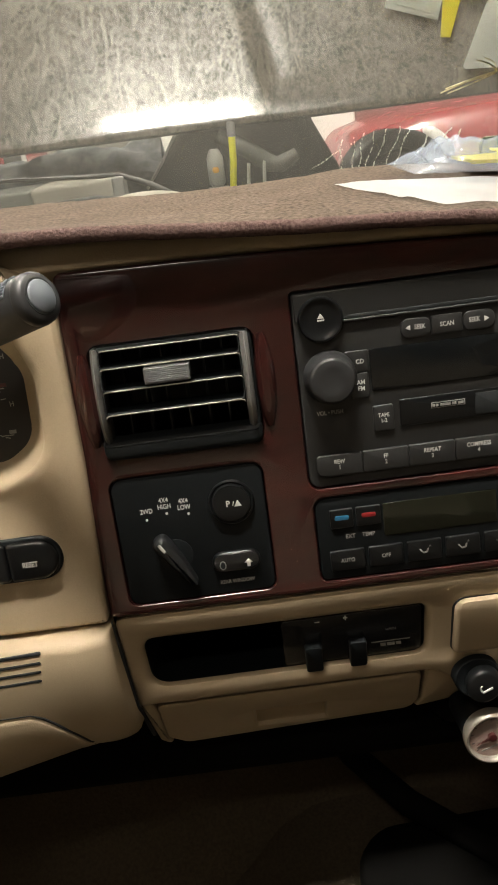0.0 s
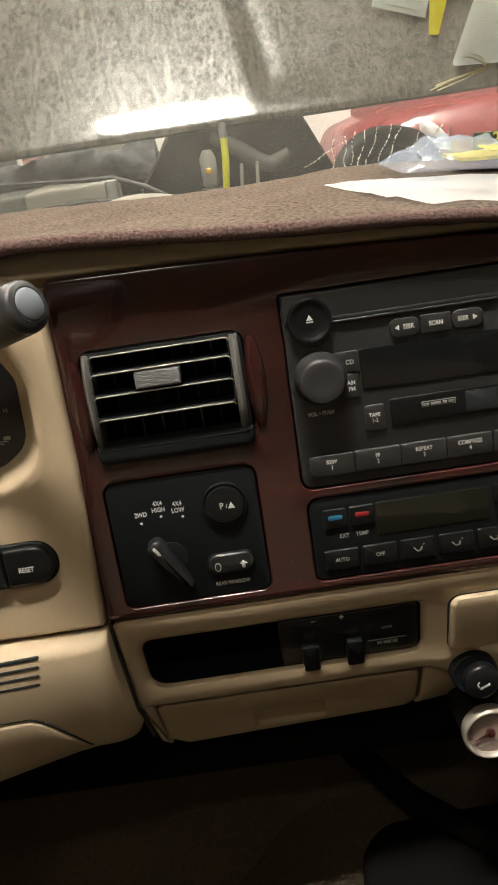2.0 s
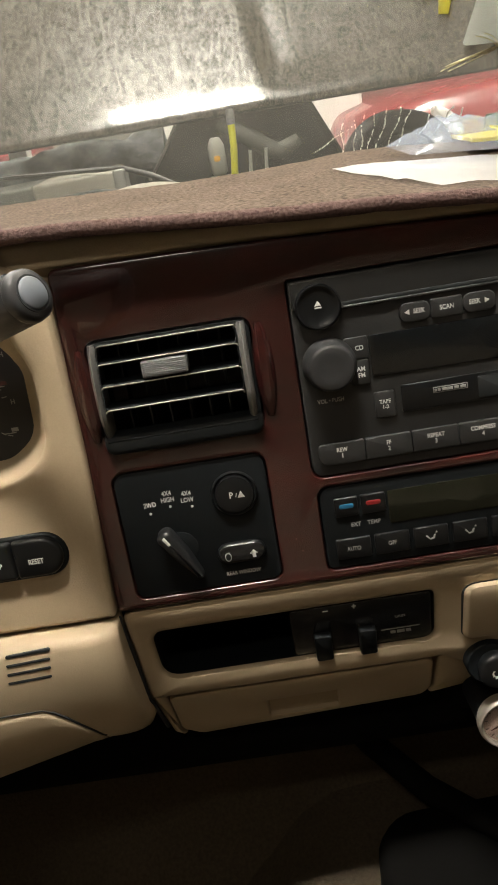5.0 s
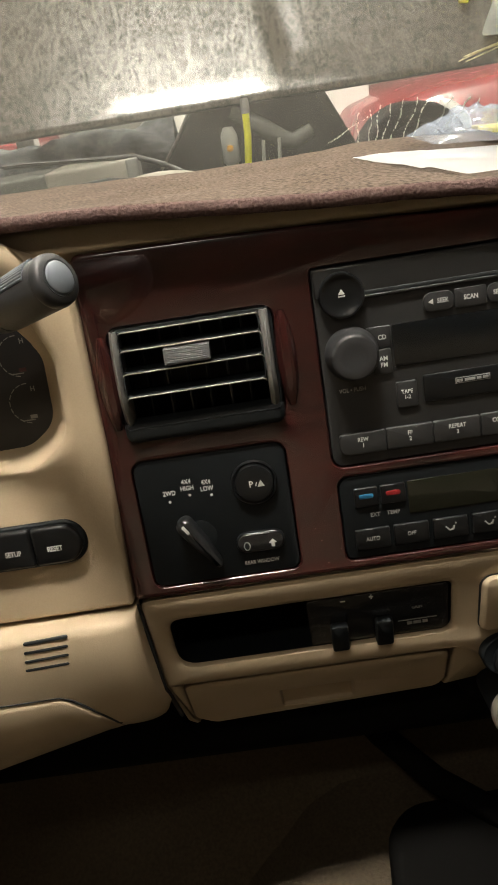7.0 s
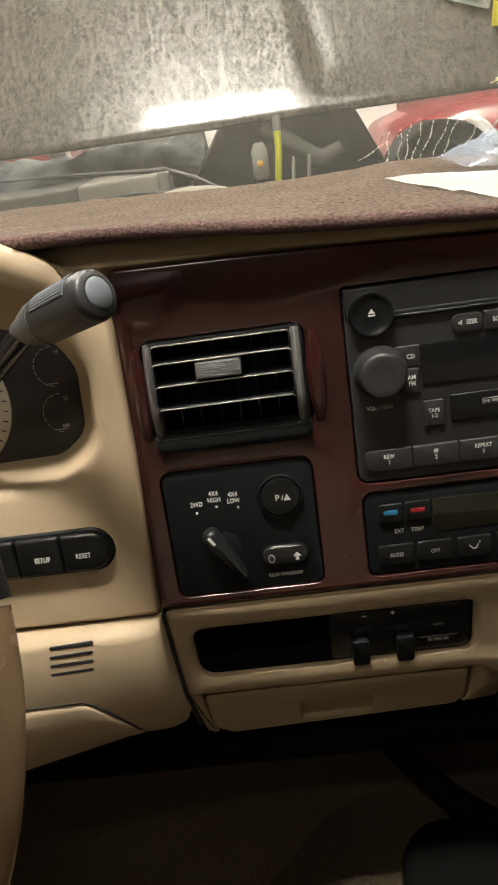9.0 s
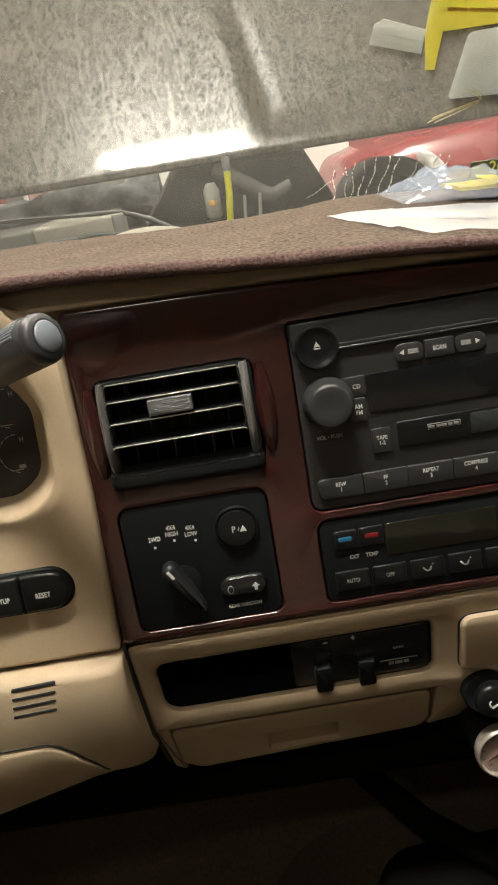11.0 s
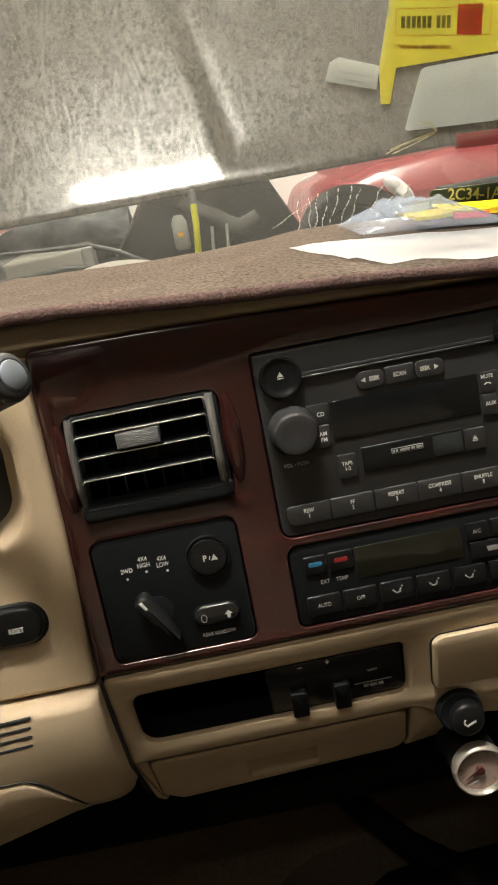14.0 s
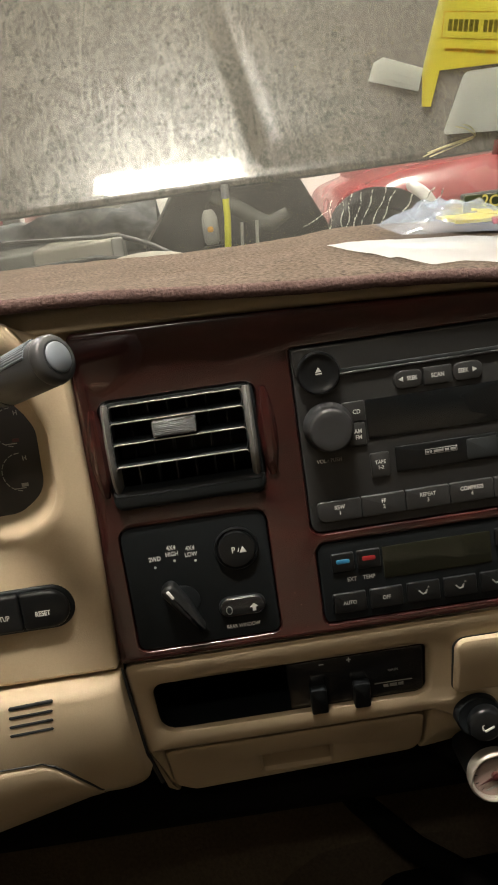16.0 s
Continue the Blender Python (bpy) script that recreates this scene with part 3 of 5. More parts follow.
# instrument surround with its opening
OPEN_LIP = [(-0.175, -0.030), (-0.176, -0.085), (-0.205, -0.103), (-0.30, -0.105), (-0.42, -0.103), (-0.455, -0.06), (-0.43, 0.02), (-0.34, 0.050), (-0.245, 0.048), (-0.195, 0.022)]
OPEN_IN = [(-0.190, -0.030), (-0.192, -0.078), (-0.212, -0.092), (-0.30, -0.094), (-0.41, -0.092), (-0.44, -0.055), (-0.42, -0.010), (-0.34, 0.010), (-0.25, 0.004), (-0.205, -0.010)]
lip = rounded(OPEN_LIP, 0.03, 5)
inner = rounded(OPEN_IN, 0.022, 5)
SUR = [(-0.1505, 0.027), (-0.1505, -0.09), (-0.1555, -0.212), (-0.60, -0.212), (-0.60, 0.03), (-0.45, 0.05), (-0.35, 0.072), (-0.26, 0.070), (-0.218, 0.058), (-0.185, 0.044)]
sur = rounded(SUR, [0.003, 0.0, 0.003, 0.01, 0.01, 0.03, 0.05, 0.05, 0.03, 0.02], 4)
bm = plate(sur, [lip], -0.006, 0.03, 0.004, 0.010)
part("instrument_surround", bm, TAN, dash, "tan instrument surround")
bm = rings([[(p[0], 0.006, p[1]) for p in lip], [(p[0] * 0.5 + q[0] * 0.5, 0.022, p[1] * 0.5 + q[1] * 0.5) for p, q in zip(lip, inner)], [(p[0], 0.034, p[1]) for p in inner]], False, False)
part("opening_funnel", bm, TAN, dash)
arch = [(-0.52, -0.016, 0.030), (-0.45, -0.020, 0.050), (-0.36, -0.024, 0.066), (-0.29, -0.025, 0.066), (-0.245, -0.024, 0.0600), (-0.215, -0.019, 0.050), (-0.19, -0.011, 0.036), (-0.174, -0.001, 0.016), (-0.167, 0.008, -0.01)]
fine = []
for i in range(len(arch) - 1):
    for k in range(4):
        fine.append(Vector(arch[i]).lerp(Vector(arch[i + 1]), k / 4))
fine.append(Vector(arch[-1]))
part("brow", sweep(fine, [0.012 if i < 24 else 0.012 - 0.008 * (i - 24) / 9 for i in range(len(fine))], 14), TAN, dash, "rounded tan instrument brow")

# lower column cover: a bulging band below the surround
def cover_profile(k, x):
    prof = [(0.020, -0.214), (-0.004, -0.2145), (-0.014, -0.2155), (-0.0195, -0.2185), (-0.021, -0.224), (-0.0195, -0.245), (-0.0148, -0.268), (-0.0070, -0.292), (0.0025, -0.312), (0.0135, -0.3235), (0.05, -0.331)]
    y, z = prof[k]
    t = max(0.0, (x + 0.176) / 0.0205)
    return (x, y + 0.006 * t ** 3 + 0.002 * t, z - max(0.0, -0.19 - x) * 0.30 * max(0, (k - 4) / 6))


colx = [-0.60, -0.45, -0.36, -0.30, -0.26, -0.238, -0.220, -0.200, -0.185, -0.178, -0.171, -0.165, -0.160, -0.1555]
def cover_end(k):
    """The cover's end turns in towards the bezel."""
    x, y, z = cover_profile(k, colx[-1])
    f = max(0.0, (k - 5) / 5)
    return [(x + 0.0006 + 0.002 * f, y + 0.005, z), (x + 0.0008 + 0.0025 * f, max(y + 0.010, -0.054 - 0.30 * z), z)]


bm = sheet([[cover_profile(k, x) for x in colx] + cover_end(k) for k in range(11)])
cov = part("column_cover", bm, TAN, dash, "bulging tan panel with four vent slots")
seam = [(-0.1546 + 0.0010 * k / 9, max(-0.002, -0.062 - 0.30 * z) - 0.0008, z) for k, z in enumerate(np.linspace(-0.2150, -0.3060, 10))]
seam += [(-0.1532 + 0.030 * (-0.312 - z), -0.1685 - 0.65 * z, z) for z in (-0.316, -0.330, -0.345, -0.360)]
part("cover_seam", sweep(seam, [0.0012] * 3 + [0.0018] * 11, 8), VOID, cov, "dark seam beside the bezel")
for k in range(4):
    z = -0.2200 - 0.0073 * k
    y = -0.0211 + 0.0016 * max(0.0, (-z - 0.224) / 0.021)
    sl = slab(rounded([(-0.2345 - 0.0012 * k, z - 0.0022), (-0.2025 - 0.0012 * k, z - 0.0008), (-0.2025 - 0.0012 * k, z + 0.0014), (-0.2345 - 0.0012 * k, z + 0.0000)], 0.001, 3), y - 0.0003, y + 0.012, 0.0002)
    part("vent_slot", sl, VOID, cov, "dark slot opening")

# knee panel let into it
def cover_y(x, z):
    pts = [cover_profile(k, x) for k in range(4, 11)]
    return float(np.interp(-z, [-p[2] for p in pts], [p[1] for p in pts]))


def knee_top(x):
    return -0.2735 if x < -0.222 else -0.2735 - 0.046 * ((x + 0.222) / 0.037) ** 1.5


rows = []
for x in (-0.60, -0.45, -0.36, -0.30, -0.26, -0.24, -0.23, -0.222, -0.214, -0.207, -0.201, -0.196, -0.192, -0.189, -0.187):
    zt, zb = knee_top(x), cover_profile(10, x)[2] - 0.004
    zs = [zt + (zb - zt) * f for f in (0.0, 0.03, 0.08, 0.3, 0.6, 1.0)]
    rows.append([(x, cover_y(x, z) - d, z) for z, d in zip(zs, (-0.002, 0.0006, 0.0018, 0.0020, 0.0020, 0.0020))])
part("knee_panel", sheet(rows), TAN, dash, "tan knee panel with a curved edge")
edge = [(x, cover_y(x, knee_top(x) + 0.001) + 0.0004, knee_top(x) + 0.001) for x in (-0.60, -0.45, -0.30, -0.24, -0.23, -0.222, -0.214, -0.207, -0.201, -0.196, -0.192, -0.189, -0.187)]
part("knee_seam", sweep(edge, [0.0009] * 6 + [0.0014] * 7, 6), VOID, dash, "dark seam")

# centre lower bezel with the open cubby
def lower(p):
    return Vector((p[0], p[1] + max(-0.002, -0.062 - 0.30 * p[2]), p[2]))


bez = rounded([(-0.1535, -0.2135), (0.34, -0.2135), (0.34, -0.345), (0.165, -0.336), (0.105, -0.325), (0.082, -0.309), (-0.1410, -0.3085), (-0.1525, -0.3085), (-0.1530, -0.28)], [0.008, 0.004, 0.01, 0.02, 0.02, 0.008, 0.002, 0.002, 0.0], 4)
cub = rounded(rect(-0.1375, 0.0765, -0.2885, -0.2385), [0.014, 0.010, 0.006, 0.010], 5)
bm = warp(plate(bez, [cub], 0.0, 0.016, 0.004, 0.006), lower)
part("lower_bezel", bm, TAN, dash, "tan lower bezel round the open cubby")
bm = warp(rings([[(p[0], 0.006, p[1]) for p in cub], [(p[0], 0.075, p[1]) for p in offset(cub, -0.004)]], False, True), lower)
part("cubby_box", bm, BLACK, dash, "black open storage cubby")

# pull-out drawer
def sloped(p):
    return Vector((p[0], p[1] - 0.168 - 0.65 * p[2], p[2]))


drawer = part("ash_drawer", warp(plate(rounded([(-0.1405, -0.3115), (0.0755, -0.3115), (0.0772, -0.360), (0.071, -0.3740), (-0.127, -0.3865), (-0.1425, -0.372)], [0.008, 0.010, 0.012, 0.012, 0.012, 0.012], 5),
                                       [rounded(rect(-0.0645, -0.002, -0.3715, -0.3415), [0.003, 0.003, 0.001, 0.001], 3)], 0.0, 0.014, 0.003, 0.0012), sloped), TAN, dash, "tan pull-out drawer with a finger recess")
scoop = rounded(rect(-0.0645, -0.002, -0.3715, -0.3415), 0.002, 3)
bm = warp(rings([[(p[0], 0.003, p[1]) for p in scoop], [(p[0], 0.003 + 0.024 * max(0.0, (p[1] + 0.3715) / 0.030) + 0.002, p[1]) for p in offset(scoop, -0.0012)]], False, True), sloped)
part("finger_recess", bm, TAN, drawer)
part("drawer_cheek", warp(slab(rounded([(-0.1530, -0.3080), (-0.1412, -0.3080), (-0.1430, -0.372), (-0.1395, -0.3815), (-0.1430, -0.3850), (-0.1500, -0.376)], [0.001, 0.001, 0.004, 0.001, 0.003, 0.006], 4), 0.0012, 0.03, 0.002), sloped), TAN, dash)
part("drawer_valance", warp(slab(rounded([(0.0790, -0.3090), (0.1080, -0.3180), (0.1300, -0.3380), (0.1060, -0.3680), (0.0735, -0.3760), (0.0797, -0.361)], [0.004, 0.004, 0.006, 0.012, 0.003, 0.006], 4), 0.0015, 0.03, 0.003), sloped), TAN, dash)
part("drawer_housing", warp(slab(rounded(rect(-0.150, 0.082, -0.375, -0.305), 0.01, 4), 0.020, 0.14, 0.003), sloped), TAN, dash, "tan drawer housing")

# right-hand cover
part("cup_holder_door", warp(slab(rounded([(0.0965, -0.2895), (0.34, -0.2895), (0.34, -0.236), (0.0975, -0.236)], [0.006, 0.01, 0.01, 0.009], 5), -0.0065, 0.004, 0.0035), lower), TAN, dash, "tan cup holder door with a dark gap round it")
part("door_gap", warp(slab(rounded(rect(0.0956, 0.342, -0.2904, -0.2351), [0.008, 0.01, 0.01, 0.010], 5), -0.0006, 0.003, 0.0003), lower), VOID, dash, "dark gap")
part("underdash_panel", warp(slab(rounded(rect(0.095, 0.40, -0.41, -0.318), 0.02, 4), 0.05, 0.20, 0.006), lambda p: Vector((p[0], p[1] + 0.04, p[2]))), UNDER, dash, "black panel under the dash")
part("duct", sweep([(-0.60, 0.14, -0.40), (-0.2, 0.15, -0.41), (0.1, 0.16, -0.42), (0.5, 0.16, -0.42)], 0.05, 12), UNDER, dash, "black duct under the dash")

# ---- wood trim panel ----
VENT = rounded(rect(-0.1365, -0.0275, -0.0905, -0.0155), [0.012, 0.010, 0.008, 0.008], 5)
SWP = rounded(rect(-0.1385, -0.0320, -0.2040, -0.1075), [0.007, 0.007, 0.009, 0.009], 5)
RAD = rounded(rect(-0.0015, 0.2015, -0.1335, 0.0025), [0.008, 0.008, 0.003, 0.003], 5)
CLI = rounded(rect(0.0000, 0.2010, -0.2045, -0.1405), [0.006, 0.006, 0.008, 0.008], 5)
trim = thing("wood_trim_panel", (0.09, 0, -0.211), "glossy dark red wood-grain centre panel, dusty", "trim panel")
top = [(-0.1495, 0.0335)] + WOOD_TOP[1:]
outer = rounded([(-0.1545, -0.2115), (0.34, -0.2115)] + top[::-1], [0.004, 0.004, 0.01, 0.0, 0.0, 0.0, 0.0, 0.006], 4)
part("panel", plate(outer, [VENT, SWP, RAD, CLI], 0.0, 0.020, 0.0022, 0.0013), WOOD, trim)
for x, s in ((-0.1405, -1), (-0.0225, 1)):
    z0, z1 = -0.083, -0.020
    lay = []
    for k in range(9):
        a = k / 8
        z, w = z0 + (z1 - z0) * a, 0.0065 * math.sin(math.pi * min(1, max(0, 0.04 + 0.92 * a))) ** 0.6 + 0.0005
        lay.append([(x + w * math.cos(b), -0.0065 * w / 0.007 * max(0, math.sin(b)) + 0.0015 * (math.sin(b) < 0), z) for b in np.linspace(0, 2 * math.pi, 12, endpoint=False)])
    part("cheek", rings(lay), WOOD, trim, "rounded wood cheek beside the air vent")

# ---- air vent ----
vent = thing("air_vent", (-0.082, 0.0, -0.089), "black rectangular dash air vent with pale louvre edges", "air vent")
part("frame", plate(offset(VENT, -0.0010), [rounded(rect(-0.1295, -0.0355, -0.0855, -0.0180), 0.004, 4)], -0.002, 0.03, 0.002, 0.0015), VENT_BLACK, vent)
part("back", rbox(-0.131, -0.034, -0.087, -0.016, 0.034, 0.04, 0.003), VOID, vent)
for x0, x1 in ((-0.1340, -0.1292), (-0.0366, -0.0308)):
    lay = []
    for k in range(13):
        a = k / 12
        z = -0.0850 + 0.0675 * a
        yf = -0.0140 + 0.009 * max(0.0, (a - 0.6) / 0.4) ** 2 + 0.014 * max(0.0, (0.4 - a) / 0.4) ** 2
        lay.append([(x0, 0.012, z), (x0, yf + 0.004, z), (x0 + 0.0015, yf + 0.001, z), ((x0 + x1) / 2, yf, z), (x1 - 0.0015, yf + 0.001, z), (x1, yf + 0.004, z), (x1, 0.012, z)])
    part("side_rail", rings(lay), RAIL, vent, "worn grey side rail")
LV = ((-0.0187, -0.0040), (-0.0302, -0.0075), (-0.0447, -0.0100), (-0.0600, -0.0118))
for (z, y), x0, x1 in zip(LV, (-0.1285, -0.1290, -0.1290, -0.1288), (-0.0368, -0.0370, -0.0372, -0.0376)):
    part("louvre", slab(rounded(rect(x0, x1, z - 0.0010, z + 0.0008), 0.0008, 3), y + 0.0012, y + 0.022, 0.0005), BLACK, vent)
for (z1, y1), (z0, y0) in zip(LV, LV[1:]):
    xa, xb = -0.1290, -0.0371
    ring = plate(rounded(rect(xa, xb, z0 - 0.0001, z1 + 0.0001), 0.0034, 5), [rounded(rect(xa + 0.0007, xb - 0.0007, z0 + 0.0004, z1 - 0.0004), 0.0028, 5)], 0.0, 0.0012, 0.0002, 0.0001)
    warp(ring, lambda p, z0=z0, z1=z1, y0=y0, y1=y1: Vector((p[0], p[1] + y0 + (y1 - y0) * (p[2] - z0) / (z1 - z0), p[2])))
    part("louvre_frame", ring, VENT_BLACK, vent)
for (z, y), x0, x1 in zip(LV, (-0.1285, -0.1290, -0.1290, -0.1288), (-0.0368, -0.0370, -0.0372, -0.0376)):
    pts = [(x0, y + 0.0022, z - 0.0022), (x0 + 0.0006, y + 0.0004, z - 0.0007), (x0 + 0.0024, y - 0.0002, z), (x1 - 0.0024, y - 0.0002, z), (x1 - 0.0006, y + 0.0004, z - 0.0007), (x1, y + 0.0022, z - 0.0022)]
    part("louvre_edge", sweep(pts, 0.00052, 8), VANE, vent, "pale louvre edge")
part("lower_lip", slab(rounded(rect(-0.1362, -0.0282, -0.0935, -0.0795), [0.012, 0.010, 0.003, 0.003], 5), -0.0050, 0.012, 0.0040), VENT_BLACK, vent, "rounded black lower lip")
for k in range(6):
    x = -0.1165 + 0.0135 * k
    part("upright_vane", rbox(x - 0.0006, x + 0.0006, -0.082, -0.022, 0.010, 0.026, 0.0003, 0.0003), CHARCOAL, vent)
tab = part("slider_tab", slab(rounded([(-0.1005, -0.0425), (-0.0705, -0.0425), (-0.0705, -0.0318), (-0.1005, -0.0318)], 0.001, 3), -0.0130, 0.0, 0.001), GREY, vent, "ribbed grey slider tab")
for k in range(8):
    z = -0.0412 + 0.0012 * k
    part("rib", rbox(-0.0995, -0.0715, z, z + 0.0007, -0.0131, -0.012, 0.0002, 0.0002), GREY, tab)

# ---- four-wheel-drive switch panel ----
F = 0.0015
sw = thing("switch_panel", (-0.085, 0.0, -0.203), "black switch panel with a rotary drive selector", "switch panel")
part("face", slab(offset(SWP, -0.0008), F, 0.012, 0.0008), BLACK, sw)
knob = part("selector_knob", disc(-0.1000, -0.1685, [(0.0120, F + 0.0004), (0.0117, F - 0.0005), (0.0108, F - 0.0008)], 36), BLACK, sw)
ang = radians(-58)
bar = slab(rounded([(-0.021, -0.0062), (0.002, -0.0050), (0.023, -0.0022), (0.023, 0.0016), (0.002, 0.0052), (-0.021, 0.0062)], [0.005, 0.0, 0.002, 0.002, 0.0, 0.005], 4), -0.0120, -0.001, 0.0035)
warp(bar, lambda p: Vector((-0.1000 + p[0] * math.cos(ang) - p[2] * math.sin(ang), p[1], -0.1695 + p[0] * math.sin(ang) + p[2] * math.cos(ang))))
grip = part("grip", bar, GRIP, knob, "raised pointer grip")
mk = slab(rounded([(-0.0180, -0.0011), (-0.0110, -0.0011), (-0.0110, 0.0011), (-0.0180, 0.0011)], 0.0005, 3), -0.0124, -0.0115, 0.0001)
warp(mk, lambda p: Vector((-0.1000 + p[0] * math.cos(ang) - p[2] * math.sin(ang), p[1], -0.1695 + p[0] * math.sin(ang) + p[2] * math.cos(ang))))
part("pointer_mark", mk, INK, knob, "white pointer mark")
words("2WD", -0.1159, -0.1337, 0.0038, F, sw, stretch=0.9)
words("4X4\nHIGH", -0.1031, -0.1293, 0.0038, F, sw, stretch=0.9)
words("4X4\nLOW", -0.0896, -0.1315, 0.0038, F, sw, stretch=0.9)
for x, z in ((-0.1165, -0.1400), (-0.1020, -0.1368), (-0.0870, -0.1390)):
    part("dot", disc(x, z, [(0.0010, F + 0.0003), (0.0009, F - 0.0003)], 12), INK, sw, "white dot")
park = part("parking_sensor_button", disc(-0.0565, -0.1340, [(0.0160, F + 0.001), (0.0160, -0.0005), (0.0153, -0.0015), (0.0143, -0.0012), (0.0138, -0.0005), (0.0130, -0.0030), (0.0100, -0.0036)], 40), BUTTON, sw, "round black button")
words("P", -0.0588, -0.1340, 0.0050, -0.0036, park)
flat_mark([(-0.0545, -0.1362), (-0.0495, -0.1362), (-0.0520, -0.1315)], -0.0036, park)
flat_mark([(-0.0560, -0.1355), (-0.0553, -0.1355), (-0.0545, -0.1325), (-0.0550, -0.1325)], -0.0036, park)
rk = part("window_rocker", rbox(-0.0755, -0.0415, -0.1855, -0.1705, -0.0022, 0.006, 0.0072, 0.0015, seg=7), BUTTON, sw, "rear window rocker")
part("rocker_well", rbox(-0.0745, -0.0425, -0.1845, -0.1715, -0.0026, 0.004, 0.0062, 0.0006, seg=7), BLACK_GLOSS, rk)
def arrow(cx, cz, r, up):
    s = 1 if up else -1
    return [(cx - 0.4 * r, cz - s * r), (cx + 0.4 * r, cz - s * r), (cx + 0.4 * r, cz), (cx + r, cz), (cx, cz + s * r), (cx - r, cz), (cx - 0.4 * r, cz)]
flat_mark(arrow(-0.0500, -0.1795, 0.0030, True), -0.0026, rk)
flat_mark([(-0.0683 + 0.0024 * math.cos(a), -0.1797 + 0.0034 * math.sin(a)) for a in np.linspace(0, 6.28, 12, endpoint=False)], -0.0026, rk, FADED)
part("mark", slab([Vector((-0.0683 + 0.0017 * math.cos(a), -0.1797 + 0.0026 * math.sin(a))) for a in np.linspace(0, 6.28, 12, endpoint=False)], -0.0030, -0.0024, 0.00005), BLACK, rk)
words("REAR WINDOW", -0.0597, -0.1945, 0.0032, F, sw, stretch=0.93)

# ---- radio ----
radio = thing("car_radio", (0.1, 0.0, -0.132), "black double-height car radio with cassette and disc slots", "radio")
R = 0.0010
part("body", slab(offset(RAD, -0.0010), R, 0.018, 0.0012), RADIO_BLACK, radio)
part("top_band", slab(rounded(rect(0.0005, 0.1995, -0.0170, 0.0012), [0.0, 0.0, 0.002, 0.002], 3), -0.0010, R + 0.004, 0.0009), RADIO_BLACK, radio)
part("disc_slot", rbox(0.0320, 0.1680, -0.0185, -0.0160, R - 0.0026, 0.006, 0.0008, 0.0002), VOID, radio, "dark disc slot")
part("slot_lip", rbox(0.0320, 0.1680, -0.0203, -0.0187, -0.0018, 0.006, 0.0006, 0.0006), CHARCOAL, radio, "bright lower lip of the slot")
eb = part("eject_button", disc(0.0172, -0.0165, [(0.0148, 0.004), (0.0148, -0.0030), (0.0140, -0.0045), (0.0128, -0.0046), (0.0120, -0.0038), (0.0060, -0.0034)], 44), BUTTON, radio, "round eject button")
flat_mark([(0.0150, -0.0160), (0.0195, -0.0160), (0.01725, -0.0125)], -0.0034, eb)
flat_mark(rect(0.0150, 0.0195, -0.0176, -0.0167), -0.0034, eb)
ub = part("seek_rocker", disc(0.1826, -0.0150, [(0.0148, 0.004), (0.0148, -0.0030), (0.0140, -0.0045), (0.0060, -0.0042)], 44), BUTTON, radio, "round up and down button")
part("split", rbox(0.1680, 0.1972, -0.0154, -0.0146, -0.0050, -0.002, 0.0003, 0.0001), CHARCOAL, ub)
flat_mark([(0.1800, -0.0100), (0.1850, -0.0100), (0.1825, -0.0065)], -0.0043, ub)
flat_mark([(0.1800, -0.0190), (0.1850, -0.0190), (0.1825, -0.0225)], -0.0043, ub)
vk = part("volume_knob", disc(0.0200, -0.0555, [(0.0178, 0.004), (0.0178, -0.0015), (0.0165, -0.0030), (0.0155, -0.0120), (0.0148, -0.0145), (0.0132, -0.0155), (0.0080, -0.0148), (0.0030, -0.0145)], 48), CHARCOAL, radio, "large volume knob")
mk = part("menu_knob", disc(0.1830, -0.0555, [(0.0178, 0.004), (0.0178, -0.0015), (0.0165, -0.0030), (0.0155, -0.0090), (0.0148, -0.0110), (0.0132, -0.0118), (0.0030, -0.0110)], 48), CHARCOAL, radio, "large menu knob")
words("MENU", 0.1805, -0.0555, 0.0034, -0.0118, mk)


def button(name, x0, x1, z0, z1, lab=None, size=0.0034, parent=None, front=-0.0012, r=0.0012, ink=None, dy=0.0, split=True):
    ob = part(name, rbox(x0, x1, z0, z1, front, 0.004, r, 0.0006), BUTTON if parent else RADIO_BLACK, parent or radio)
    if lab:
        words(lab, (x0 + x1) / 2, (z0 + z1) / 2 + dy, size, front, ob, ink, stretch=0.93)
    return ob


b = button("seek_button", 0.0690, 0.0888, -0.0362, -0.0237, None, r=0.0050)
words("SEEK", 0.0815, -0.0296, 0.0034, -0.0012, b, stretch=0.9)
flat_mark([(0.0752, -0.0278), (0.0752, -0.0314), (0.0720, -0.0296)], -0.0012, b)
button("scan_button", 0.0893, 0.1097, -0.0362, -0.0237, "SCAN", r=0.0012)
b = button("seek_button", 0.1102, 0.1310, -0.0362, -0.0237, None, r=0.0050)
words("SEEK", 0.1175, -0.0296, 0.0034, -0.0012, b, stretch=0.9)
flat_mark([(0.1240, -0.0278), (0.1240, -0.0314), (0.1272, -0.0296)], -0.0012, b)
b = button("disc_button", 0.0310, 0.0465, -0.0548, -0.0402)
words("CD", 0.0405, -0.0475, 0.0034, -0.0012, b)
b = button("band_button", 0.0330, 0.0455, -0.0720, -0.0554)
words("AM\nFM", 0.0402, -0.0637, 0.0034, -0.0012, b)
words("VOL \u2022 PUSH", 0.0180, -0.0800, 0.0032, R, radio, stretch=0.95)
b = button("mute_button", 0.1545, 0.1680, -0.0555, -0.0402)
words("MUTE", 0.1598, -0.0435, 0.0030, -0.0012, b)
